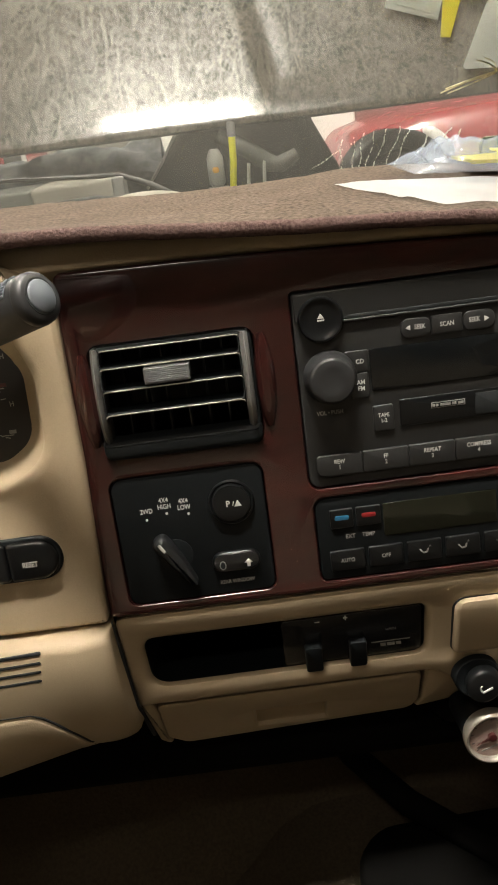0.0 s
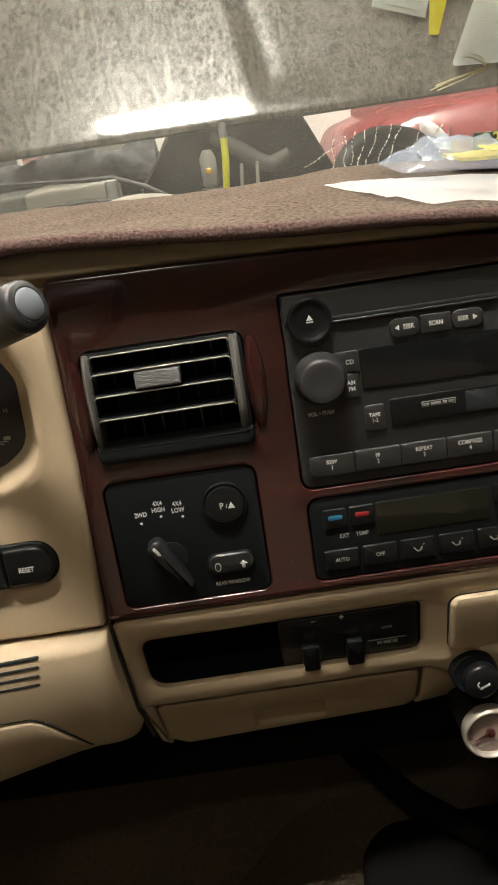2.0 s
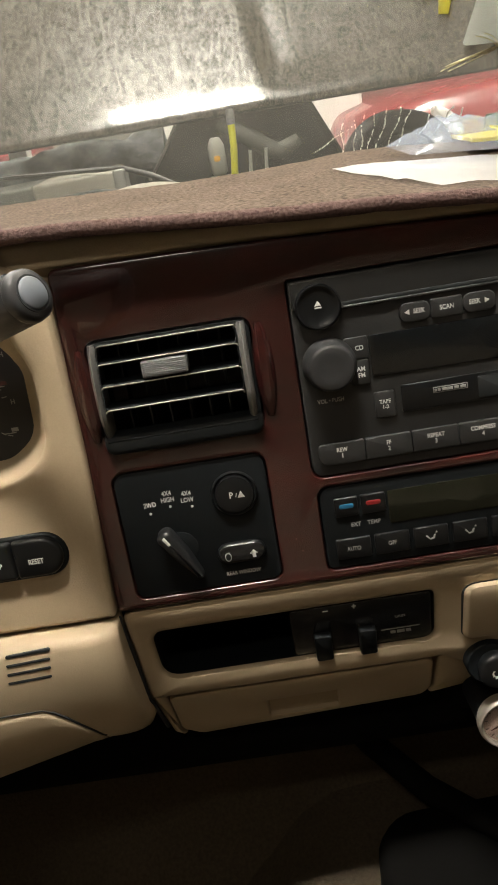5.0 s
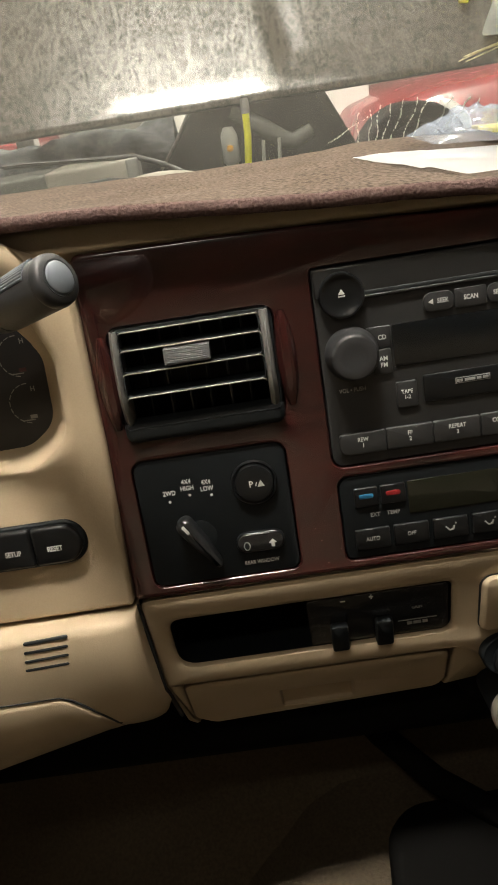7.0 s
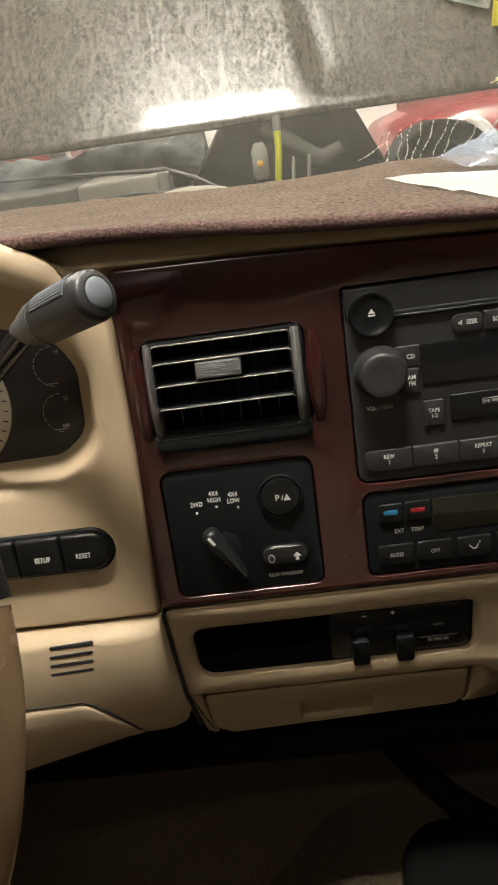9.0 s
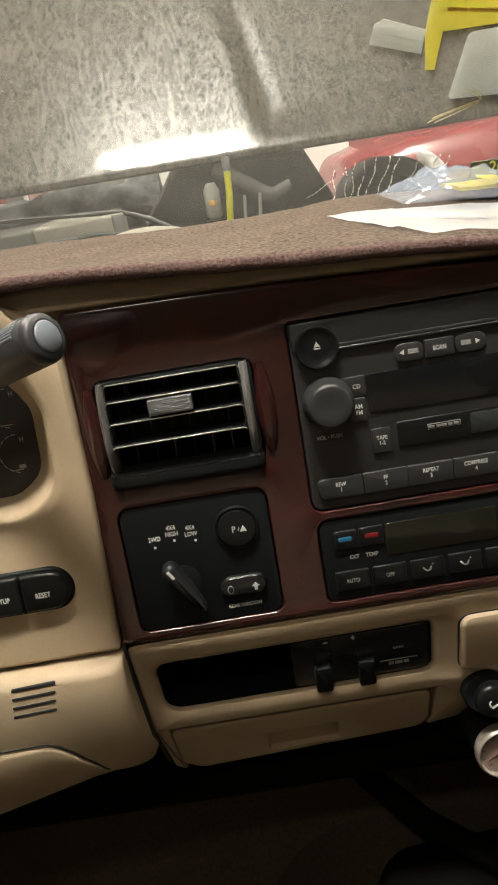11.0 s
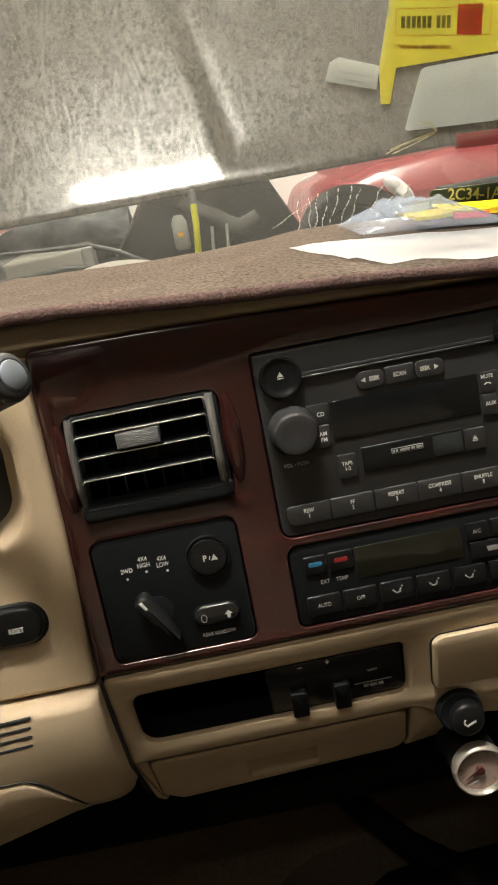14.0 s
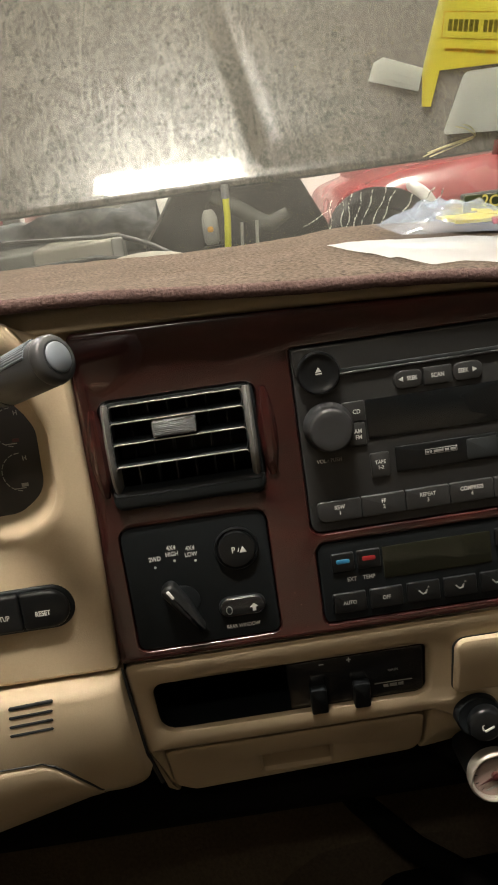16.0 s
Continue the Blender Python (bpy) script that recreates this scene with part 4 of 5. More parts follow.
flat_mark([(0.1570, -0.0490), (0.1585, -0.0478), (0.1612, -0.0478), (0.1628, -0.0490), (0.1615, -0.0492), (0.1606, -0.0485), (0.1591, -0.0485), (0.1582, -0.0492)], -0.0012, b)
b = button("aux_button", 0.1545, 0.1660, -0.0715, -0.0560)
words("AUX", 0.1607, -0.0630, 0.0032, -0.0012, b)
part("display", rbox(0.0475, 0.1535, -0.0690, -0.0405, R - 0.0008, 0.006, 0.0012, 0.0003), DISPLAY, radio, "dark glossy display window")
b = button("tape_button", 0.0467, 0.0603, -0.0968, -0.0790)
words("TAPE\n1-2", 0.0535, -0.0878, 0.0030, -0.0012, b)
door = part("cassette_door", rbox(0.0648, 0.1385, -0.0955, -0.0770, -0.0006, 0.006, 0.0010, 0.0006), BUTTON, radio, "hinged cassette door")
part("door_recess", rbox(0.1160, 0.1375, -0.0935, -0.0790, -0.0012, 0.004, 0.0008, 0.0002), VOID, door)
flat_mark(rect(0.0860, 0.1090, -0.0858, -0.0818), -0.0006, door, FADED, "noise_logo_frame")
part("noise_logo_inset", slab(rect(0.0866, 0.1084, -0.0853, -0.0823), -0.0011, -0.0007, 0.00005), BLACK, door)
for x0, x1 in ((0.0868, 0.0885), (0.0890, 0.0907), (0.0920, 0.0990), (0.1000, 0.1030), (0.1040, 0.1078)):
    flat_mark(rect(x0, x1, -0.0848, -0.0829), -0.0011, door, FADED)
b = button("tape_eject_button", 0.1390, 0.1540, -0.0945, -0.0785)
flat_mark([(0.1445, -0.0866), (0.1483, -0.0866), (0.1464, -0.0836)], -0.0012, b)
flat_mark(rect(0.1445, 0.1483, -0.0879, -0.0871), -0.0012, b)
for k, lab in enumerate(("REW\n1", "FF\n2", "REPEAT\n3", "COMPRESS\n4", "SHUFFLE\n5", "6")):
    x0 = 0.0050 + 0.0320 * k
    b = part("preset_button", slab(rounded(rect(x0, x0 + 0.0314, -0.1245, -0.1095), [0.006 if k == 0 else 0.0012, 0.006 if k == 5 else 0.0012, 0.003 if k == 5 else 0.0012, 0.003 if k == 0 else 0.0012], 4), -0.0018, 0.004, 0.0006), RADIO_BLACK, radio)
    words(lab, x0 + 0.0158, -0.1165, 0.0033, -0.0018, b, stretch=0.93)

# ---- climate control ----
cli = thing("climate_control", (0.1, 0.0, -0.203), "black climate control panel with buttons and display", "climate control")
part("face", slab(offset(CLI, -0.0010), 0.0015, 0.018, 0.001), BLACK, cli)
part("lcd", rbox(0.0480, 0.1285, -0.1745, -0.1500, 0.0008, 0.006, 0.0012, 0.0003), LCD, cli, "dim greenish display window")
for nm, x0, x1, c in (("cooler_button", 0.0105, 0.0268, BLUE), ("warmer_button", 0.0290, 0.0462, RED_MARK)):
    b = button(nm, x0, x1, -0.1640, -0.1500, parent=cli, front=-0.0008)
    m = (x0 + x1) / 2
    flat_mark(rounded([(m - 0.0050, -0.1578), (m + 0.0050, -0.1578), (m + 0.0050, -0.1545), (m - 0.0050, -0.1545)], 0.0012, 3), -0.0008, b, c, "colour_mark")
words("EXT", 0.0240, -0.1717, 0.0034, 0.0015, cli, FADED)
words("TEMP", 0.0368, -0.1717, 0.0034, 0.0015, cli, FADED)
XS = [0.0204, 0.0478, 0.0754, 0.1030, 0.1305, 0.1578]
mode = []
for k, x in enumerate(XS):
    b = button("mode_button", x - 0.0122, x + 0.0122, -0.1965, -0.1812, ("AUTO", "OFF", None, None, None, None)[k], parent=cli, front=-0.0008, ink=FADED)
    if k > 1:
        flat_mark([(x - 0.0040, -0.1880), (x - 0.0010, -0.1912), (x + 0.0022, -0.1905), (x + 0.0030, -0.1872), (x + 0.0018, -0.1874), (x + 0.0010, -0.1896), (x - 0.0008, -0.1900), (x - 0.0032, -0.1872)], -0.0008, b, FADED, "airflow_mark")
        flat_mark([(x + 0.0030, -0.1862), (x + 0.0046, -0.1862), (x + 0.0038, -0.1848)], -0.0008, b, FADED)
for nm, x0, x1, lab in (("ac_button", 0.1312, 0.1478, "A/C"), ("recirculate_button", 0.1500, 0.1690, None)):
    b = button(nm, x0, x1, -0.1622, -0.1488, lab, parent=cli, front=-0.0008, ink=FADED)
    if not lab:
        flat_mark([(0.1555, -0.1580), (0.1645, -0.1580), (0.1630, -0.1552), (0.1610, -0.1540), (0.1590, -0.1540), (0.1572, -0.1556)], -0.0008, b, FADED)
b = button("defrost_button", 0.1330, 0.1690, -0.1775, -0.1640, parent=cli, front=-0.0008)
flat_mark([(0.1465, -0.1725), (0.1535, -0.1725), (0.1548, -0.1685), (0.1452, -0.1685)], -0.0008, b, FADED)

# ---- cubby contents: trailer brake controller ----
brake = thing("brake_controller", (0.03, 0.02, -0.287), "black trailer brake controller with two sliders in the cubby", "brake controller")
part("body", warp(rbox(-0.0330, 0.0740, -0.2860, -0.2395, 0.004, 0.07, 0.003, 0.001), lower), BLACK_GLOSS, brake)
for x in (-0.0105, 0.0238):
    part("slider", warp(rbox(x - 0.0065, x + 0.0065, -0.2905, -0.2650, -0.004, 0.012, 0.002, 0.0012), lower), BLACK, brake, "ribbed slider")
def low_y(z):
    return max(-0.002, -0.062 - 0.30 * z) + 0.004
words("\u2013", -0.0059, -0.2432, 0.006, low_y(-0.2432) - 0.0006, brake)
words("+", 0.0157, -0.2432, 0.006, low_y(-0.2432) - 0.0006, brake)
words("GAIN", 0.0500, -0.2600, 0.003, low_y(-0.26), brake, FADED)
flat_mark(rect(0.0350, 0.0650, -0.2728, -0.2721), low_y(-0.2725) - 0.0002, brake, FADED)
for x0, x1 in ((0.0420, 0.0460), (0.0470, 0.0530), (0.0540, 0.0580)):
    flat_mark(rect(x0, x1, -0.2770, -0.2745), low_y(-0.2757) - 0.0004, brake, FADED)

# ---- lighter and gauge ----
lt = thing("cigarette_lighter", (0.118, 0.03, -0.33), "black lighter plug in its socket", "lighter")
part("socket", disc(0.1160, -0.3150, [(0.0185, 0.045), (0.0185, 0.0235), (0.0170, 0.0220), (0.0145, 0.0230), (0.0020, 0.0235)], 36), BLACK, lt)
part("plug", warp(disc(0.0, 0.0, [(0.0125, 0.03), (0.0130, 0.008), (0.0160, 0.004), (0.0165, -0.006), (0.0155, -0.0085), (0.0130, -0.0095)], 36), lambda p: Vector((0.1195 + 0.86 * p[0] + 0.10 * p[1], 0.8 * p[1] + 0.0215, -0.3185 + 0.86 * p[2] + 0.1 * p[1]))), BUTTON, lt, "black plug")
flat_mark([(0.1165, -0.3225), (0.1245, -0.3190), (0.1252, -0.3206), (0.1172, -0.3241)], 0.0136, lt, INK)
flat_mark([(0.1152, -0.3222), (0.1170, -0.3217), (0.1156, -0.3190), (0.1170, -0.3172), (0.1157, -0.3172), (0.1146, -0.3193)], 0.0136, lt, INK)

ga = thing("round_gauge", (0.125, 0.03, -0.397), "round add-on gauge with a pale face and bright rim", "gauge")
GX, GZ, GY = 0.1250, -0.3705, 0.020
part("can", disc(GX, GZ, [(0.0212, 0.07), (0.0212, GY + 0.004)], 44), BLACK, ga)
part("rim", disc(GX, GZ, [(0.0212, GY + 0.010), (0.0227, GY + 0.006), (0.0229, GY), (0.0221, GY - 0.0025), (0.0209, GY - 0.0030), (0.0194, GY - 0.0016), (0.0189, GY + 0.003)], 48, cap1=False), SATIN, ga, "bright metal rim")
part("dial", disc(GX, GZ, [(0.0191, GY + 0.004), (0.0191, GY + 0.002)], 44), DIAL, ga, "pale dial face")
for k in range(11):
    a = radians(225 - 27 * k)
    c, s = math.cos(a), math.sin(a)
    flat_mark([(GX + r * c + w * s, GZ + r * s - w * c) for r, w in ((0.0148, 0.0003), (0.0175, 0.0003), (0.0175, -0.0003), (0.0148, -0.0003))], GY + 0.002, ga, DIAL_DARK, "scale_mark")
part("hub", disc(GX, GZ, [(0.0036, GY + 0.003), (0.0034, GY - 0.001), (0.0026, GY - 0.0015)], 20), NEEDLE, ga, "dark red needle hub")
nd = radians(205)
flat_mark([(GX + 0.0017 * math.sin(nd), GZ - 0.0017 * math.cos(nd)), (GX + 0.0145 * math.cos(nd), GZ + 0.0145 * math.sin(nd)), (GX - 0.0017 * math.sin(nd), GZ + 0.0017 * math.cos(nd))], GY + 0.0004, ga, NEEDLE, "needle")
flat_mark([(GX - 0.009, GZ - 0.014), (GX + 0.008, GZ - 0.008), (GX + 0.0075, GZ - 0.0068), (GX - 0.009, GZ - 0.0128)], GY + 0.002, ga, FADED)
gl = part("glass", disc(GX, GZ, [(0.0191, GY - 0.0008), (0.0191, GY - 0.0012)], 40), glass_mat("gauge_glass", dust=0.015), ga, "clear cover glass")
gl.visible_shadow = False

# ---- trip computer buttons ----
trip = thing("trip_computer_buttons", (-0.24, -0.006, -0.17), "black pill-shaped button strip", "button panel")
part("bezel", slab(rounded(rect(-0.305, -0.1765, -0.1705, -0.1375), 0.0162, 8), -0.0085, 0.0, 0.002), BLACK, trip)
for x0, x1, lab in ((-0.302, -0.246, None), (-0.2455, -0.2140, "SETUP"), (-0.2135, -0.1795, "RESET")):
    poly = rounded(rect(x0, x1, -0.1680, -0.1400), [0.0026, 0.0138 if lab == "RESET" else 0.0026, 0.0138 if lab == "RESET" else 0.0026, 0.0026], 7)
    bm = slab(poly, -0.0125, -0.006, 0.0024)
    b = part("button", bm, BUTTON, trip)
    if lab:
        words(lab, (x0 + x1) / 2 - (0.002 if lab == "RESET" else -0.002), -0.1560, 0.0042, -0.0125, b, stretch=0.85)

# ---- instrument cluster ----
clu = thing("instrument_cluster", (-0.31, 0.04, -0.09), "dark instrument cluster with pale speedometer dial", "instrument cluster")
part("face", slab([Vector(p) for p in offset(inner, 0.003)], 0.032, 0.05, 0.0005), DIAL_DARK, clu)
sx, sz, srad = -0.293, -0.048, 0.052
part("speedometer_dial", disc(sx, sz, [(srad, 0.034), (srad, 0.0310), (srad - 0.001, 0.0305)], 64), SPEEDO, clu, "pale speedometer dial")
for n in range(0, 101, 10):
    a = radians((100 - n) * 1.85 - 26)
    words(str(n), sx + 0.038 * math.cos(a), sz + 0.038 * math.sin(a), 0.0078, 0.0305, clu, DIAL_DARK)
for k in range(31):
    a = radians(225 - 9 * k)
    c, s = math.cos(a), math.sin(a)
    flat_mark([(sx + r * c + w * s, sz + r * s - w * c) for r, w in ((0.0465, 0.0004), (0.050, 0.0004), (0.050, -0.0004), (0.0465, -0.0004))], 0.0305, clu, DIAL_DARK, "scale_mark")
part("hub", disc(sx, sz, [(0.009, 0.031), (0.008, 0.024), (0.006, 0.0225)], 28), BLACK, clu)
for cz in (-0.028, -0.062):
    cx = -0.205
    for k in range(9):
        a = radians(95 + 20 * k)
        c, s = math.cos(a), math.sin(a)
        flat_mark([(cx + r * c + w * s, cz + r * s - w * c) for r, w in ((0.0140, 0.0018), (0.0146, 0.0018), (0.0146, -0.0018), (0.0140, -0.0018))], 0.032, clu, FADED, "arc_mark")
    words("H", cx + 0.004, cz + 0.010, 0.0040, 0.032, clu, FADED)
    flat_mark(rect(cx - 0.008, cx + 0.001, cz - 0.0125, cz - 0.0118), 0.032, clu, FADED)
    flat_mark(rect(cx - 0.002, cx + 0.003, cz - 0.0112, cz - 0.0085), 0.032, clu, NEEDLE if cz > -0.05 else FADED)

# ---- gear lever ----
lever = thing("gear_lever", (-0.24, -0.03, -0.06), "grey column gear lever with a ribbed round grip", "gear lever")
A, E = Vector((-0.190, -0.045, 0.0085)), Vector((-0.139, -0.077, 0.025))
ax = (E - A).normalized()
def along(t):
    return A + ax * t
L = (E - A).length
part("shaft", sweep([(-0.34, 0.02, -0.085), (-0.29, 0.004, -0.060), (-0.245, -0.018, -0.033), A - ax * 0.004], [0.0075, 0.0072, 0.0068, 0.0075], 18), BLACK_GLOSS, lever, "dark glossy shaft")
part("collar", sweep([along(-0.012), along(-0.006), along(0.000), along(0.007), along(0.014)], [0.0072, 0.0085, 0.0110, 0.0132, 0.0142], 28), GREY, lever)
part("grip", sweep([along(0.014), along(0.0155), along(L - 0.010), along(L - 0.008)], [0.0136, 0.0143, 0.0150, 0.0146], 32), CHARCOAL, lever, "dark grip")
side = ax.cross(Vector((0, 0, 1))).normalized()
upv = side.cross(ax).normalized()
for k in range(9):
    a = radians(24 + 7.5 * k)
    d = upv * math.sin(a) + side * math.cos(a)
    part("rib", sweep([along(0.020) + d * 0.0144, along(L - 0.012) + d * 0.0152], 0.0009, 6), WORN_BLUE, lever)
part("end_ring", sweep([along(L - 0.008), along(L - 0.006), along(L - 0.002), along(L)], [0.0146, 0.0152, 0.0146, 0.0128], 36), CHARCOAL, lever, "rounded end ring")
part("button_gap", sweep([along(L - 0.004), along(L + 0.0004)], [0.0110, 0.0106], 32), VOID, lever)
part("end_button", sweep([along(L - 0.004), along(L + 0.0006), along(L + 0.0016)], [0.0094, 0.0094, 0.0084], 32), WORN_BLUE, lever, "round grey overdrive button")

# ---- steering wheel ----
wheel = thing("steering_wheel", (-0.318, -0.283, -0.28), "steering wheel with black leather and blond wood rim", "steering wheel")
WC = Vector((-0.3340, -0.283, -0.084))
WN = Vector((0, -math.cos(radians(22)), math.sin(radians(22))))
WU = Vector((0, math.sin(radians(22)), math.cos(radians(22))))
def rim(a):
    return WC + Vector((1, 0, 0)) * (0.176 * math.cos(a)) + WU * (0.176 * math.sin(a))
def arc(a0, a1, n):
    return [rim(radians(a0 + (a1 - a0) * k / n)) for k in range(n + 1)]
part("leather_rim", sweep(arc(9, 171, 40), 0.0165, 18), LEATHER, wheel, "black leather upper rim")
for a0, a1 in ((-66, 8.5), (171.5, 246)):
    part("wood_rim", sweep(arc(a0, a1, 28), 0.0158, 18), RIM_WOOD, wheel, "blond wood rim")
part("leather_rim", sweep(arc(-113, -67, 14), 0.0165, 18), LEATHER, wheel, "black leather lower rim")
part("hub", sweep([WC - WN * 0.05, WC - WN * 0.02, WC - WN * 0.012], [0.06, 0.062, 0.055], 30), TAN, wheel, "tan hub pad")
for a in (-10, 190, 250, 290):
    part("spoke", sweep([WC - WN * 0.025, WC.lerp(rim(radians(a)), 0.5) - WN * 0.02, rim(radians(a))], [0.016, 0.013, 0.010], 12), TAN, wheel)
part("column", sweep([WC - WN * 0.05, WC - WN * 0.12, WC - WN * 0.30], [0.04, 0.045, 0.05], 20), TAN, wheel, "tan steering column")

# ---- carpet dash cover ----
LIP_X = [-0.80, -0.30, -0.22, -0.14, -0.108, -0.072, -0.035, 0.002, 0.04, 0.078, 0.116, 0.154, 0.183, 0.30, 0.80]
LIP_Z = [1.500, 1.514, 1.513, 1.5105, 1.508, 1.5045, 1.501, 1.498, 1.4955, 1.493, 1.490, 1.4855, 1.483, 1.476, 1.470]
BACK_X = [-0.80, -0.30, -0.224, -0.156, -0.088, -0.018, 0.047, 0.10, 0.25, 0.80]
BACK_Y = [0.40, 0.38, 0.358, 0.322, 0.288, 0.273, 0.282, 0.33, 0.36, 0.36]
def plateau(x):
    return float(np.interp(x, [0.08, 0.16, 0.24, 0.30, 0.80], [1.4965, 1.4905, 1.4820, 1.4765, 1.466]))


cover = thing("dash_cover", (0, 0.15, 1.48), "brown carpet dash cover with a bound front edge", "dash cover", base=WORLD)
rng = random.Random(4)
rows = []
for x in np.linspace(-0.80, 0.80, 161):
    zl = float(np.interp(x, LIP_X, LIP_Z))
    yb = float(np.interp(x, BACK_X, BACK_Y))
    r = []
    for k in range(26):
        f = k / 25
        y = -0.002 + (yb + 0.002) * f
        z = zl + (plateau(x) - zl) * min(1, f * 2.2) + 0.0015 * noise.noise((x * 14, y * 14, 0)) + 0.0007 * noise.noise((x * 70, y * 70, 3))
        if k == 0:
            z -= 0.002
        r.append((x, y, z))
    r.append((x, yb + 0.006, r[-1][2] - 0.012))
    rows.append(r)
part("carpet", sheet(rows, 0.004), MATCLOTH, cover)
pts = [(x, -0.0054, float(np.interp(x, LIP_X, LIP_Z)) - 0.0036 + 0.0008 * noise.noise((x * 40, 0, 7))) for x in np.linspace(-0.80, 0.80, 161)]
part("binding", sweep(pts, [0.0048 + 0.0005 * noise.noise((p[0] * 60, 1, 2)) for p in pts], 10), BINDING, cover, "mauve-brown bound edge")
fuzz = bmesh.new()
for k in range(3600):
    x = rng.uniform(-0.27, 0.30)
    a = rng.uniform(0.1, 3.0)
    y, z = -0.0054 - 0.0047 * math.sin(a), float(np.interp(x, LIP_X, LIP_Z)) - 0.0036 + 0.0047 * math.cos(a)
    h, dx, dy = rng.uniform(0.0004, 0.0011), rng.uniform(-0.0008, 0.0008), rng.uniform(-0.0012, 0.0006)
    w = 0.00014
    v = [fuzz.verts.new(p) for p in ((x - w, y, z), (x + w, y, z), (x + dx, y + dy, z + h))]
    fuzz.faces.new(v)
nap = part("nap", fuzz, BINDING, cover)
tagged(nap, kind="stuff")

# dark shelf between the cover and the glass
shell("defroster_shelf", sheet([[(x, 0.26, 1.442), (x, 0.40, 1.436), (x, 0.545, 1.432)] for x in np.linspace(-0.84, 0.84, 5)], 0.01), UNDER, "dark defroster shelf below the glass", "shelf")

# ---- papers and packets on the cover ----
sh = rounded([(0.056, 0.160), (0.086, 0.052), (0.092, 0.058), (0.106, 0.016), (0.132, 0.028), (0.160, 0.005), (0.30, 0.03), (0.30, 0.15), (0.19, 0.135), (0.11, 0.155)], 0.002, 2)
def lie(x, y):
    zl = float(np.interp(x, LIP_X, LIP_Z))
    yb = float(np.interp(x, BACK_X, BACK_Y))
    return zl + (plateau(x) - zl) * min(1, (y + 0.002) / (yb + 0.002) * 2.2)
def crumpled(poly, lift, seed, amp):
    bm = bmesh.new()
    es = []
    vs = [bm.verts.new((p[0], p[1], 0)) for p in poly]
    for i in range(len(vs)):
        es.append(bm.edges.new((vs[i - 1], vs[i])))
    bmesh.ops.triangle_fill(bm, use_beauty=True, edges=es)
    for _ in range(4):
        bmesh.ops.subdivide_edges(bm, edges=[e for e in bm.edges if e.calc_length() > 0.008], cuts=1, use_grid_fill=False)
        bmesh.ops.triangulate(bm, faces=bm.faces)
    for v in bm.verts:
        v.co.z = lie(v.co.x, v.co.y) + lift + amp * (0.5 + 0.5 * noise.noise((v.co.x * 22, v.co.y * 22, seed))) + 0.4 * amp * abs(noise.noise((v.co.x * 60, v.co.y * 45, seed)))
    return bm
single("paper_sheet", crumpled(sh, 0.0002, 1.0, 0.0022), PAPER, "crumpled white paper sheet lying on the dash cover", "paper", group="papers on the dash", base=WORLD)
sh2 = rounded([(0.096, 0.105), (0.150, 0.060), (0.30, 0.070), (0.30, 0.145), (0.115, 0.148)], 0.002, 2)
single("paper_sheet", crumpled(sh2, 0.0008, 1.0, 0.0022), PAPER, "second folded white paper sheet on the first", "paper", group="papers on the dash", base=WORLD)

rows = []
for i in range(61):
    r = []
    for j in range(45):
        u, v = i / 60, j / 44
        x, y = 0.112 + 0.125 * u, 0.12 + 0.10 * v
        e = max(0.0, math.sin(math.pi * u)) ** 0.7 * max(0.0, math.sin(math.pi * v)) ** 0.5
        z = lie(x, y) + 0.009 + e * (0.019 + 0.008 * noise.noise((x * 30, y * 30, 2)) + 0.007 * abs(noise.noise((x * 80, y * 66, 9))) + 0.005 * abs(noise.noise((x * 95, y * 85, 5))))
        r.append((x, y, z))
    rows.append(r)
single("plastic_bag", sheet(rows), FILM, "crumpled clear plastic bag on the papers", "plastic bag", base=WORLD)
rows = []
for i in range(17):
    r = []
    for j in range(9):
        u, v = i / 16, j / 8
        x, y = 0.176 + 0.15 * u, 0.168 + 0.058 * v + 0.012 * (1 - u)
        z = lie(x, y) + 0.0115 + 0.0065 * math.sin(math.pi * (0.1 + 0.8 * v)) ** 0.6 * min(1, 0.25 + u * 2.4) + 0.001 * noise.noise((x * 40, y * 40, 4))
        r.append((x, y, z))
    rows.append(r)
pk = single("yellow_packet", sheet(rows, 0.003), YELLOW, "yellow packet with a red mark on the papers", "packet", base=WORLD)
part("red_patch", sheet([[(x, 0.166 + 0.0115 * (1 - (x - 0.176) / 0.15) + dy, lie(x, 0.168) + 0.0108 + 0.0042 * k) for x in (0.208, 0.216, 0.228, 0.240)] for k, dy in ((0, 0.0), (1, 0.003))], 0.002), RED_PRINT, pk)
for k in range(3):
    part("fold", sheet([[(x, 0.176 + 0.014 * k + 0.004 * f, lie(x, 0.19) + 0.0178 + 0.0006 * k + 0.0016 * f) for x in np.linspace(0.200, 0.318, 6)] for f in (0, 1)], 0.0008), YELLOW, pk)

# ---- reflections in the glass built as sheets; sticker and fibres on it ----
def on_pane(name, poly, material, label, category, lift=-0.006):
    """A thin sheet lying on the outside of the glass; outline in (across, up)."""
    bm = bmesh.new()
    rings([[on_glass(p[0], p[1] - 0.008, lift + h) for p in poly] for h in (0.0, 0.0006)], bm=bm)
    return single(name, bm, material, label, category, base=WORLD)


# Tag, label and clouded sheet stand in for reflections of things on the dash.
tag = on_pane("yellow_tag", [(0.191, 0.40), (0.39, 0.38), (0.345, 0.238), (0.211, 0.241), (0.212, 0.191), (0.202, 0.193), (0.193, 0.243)], TAG, "mirrored yellow printed tag, a windshield reflection built as a sheet", "tag")


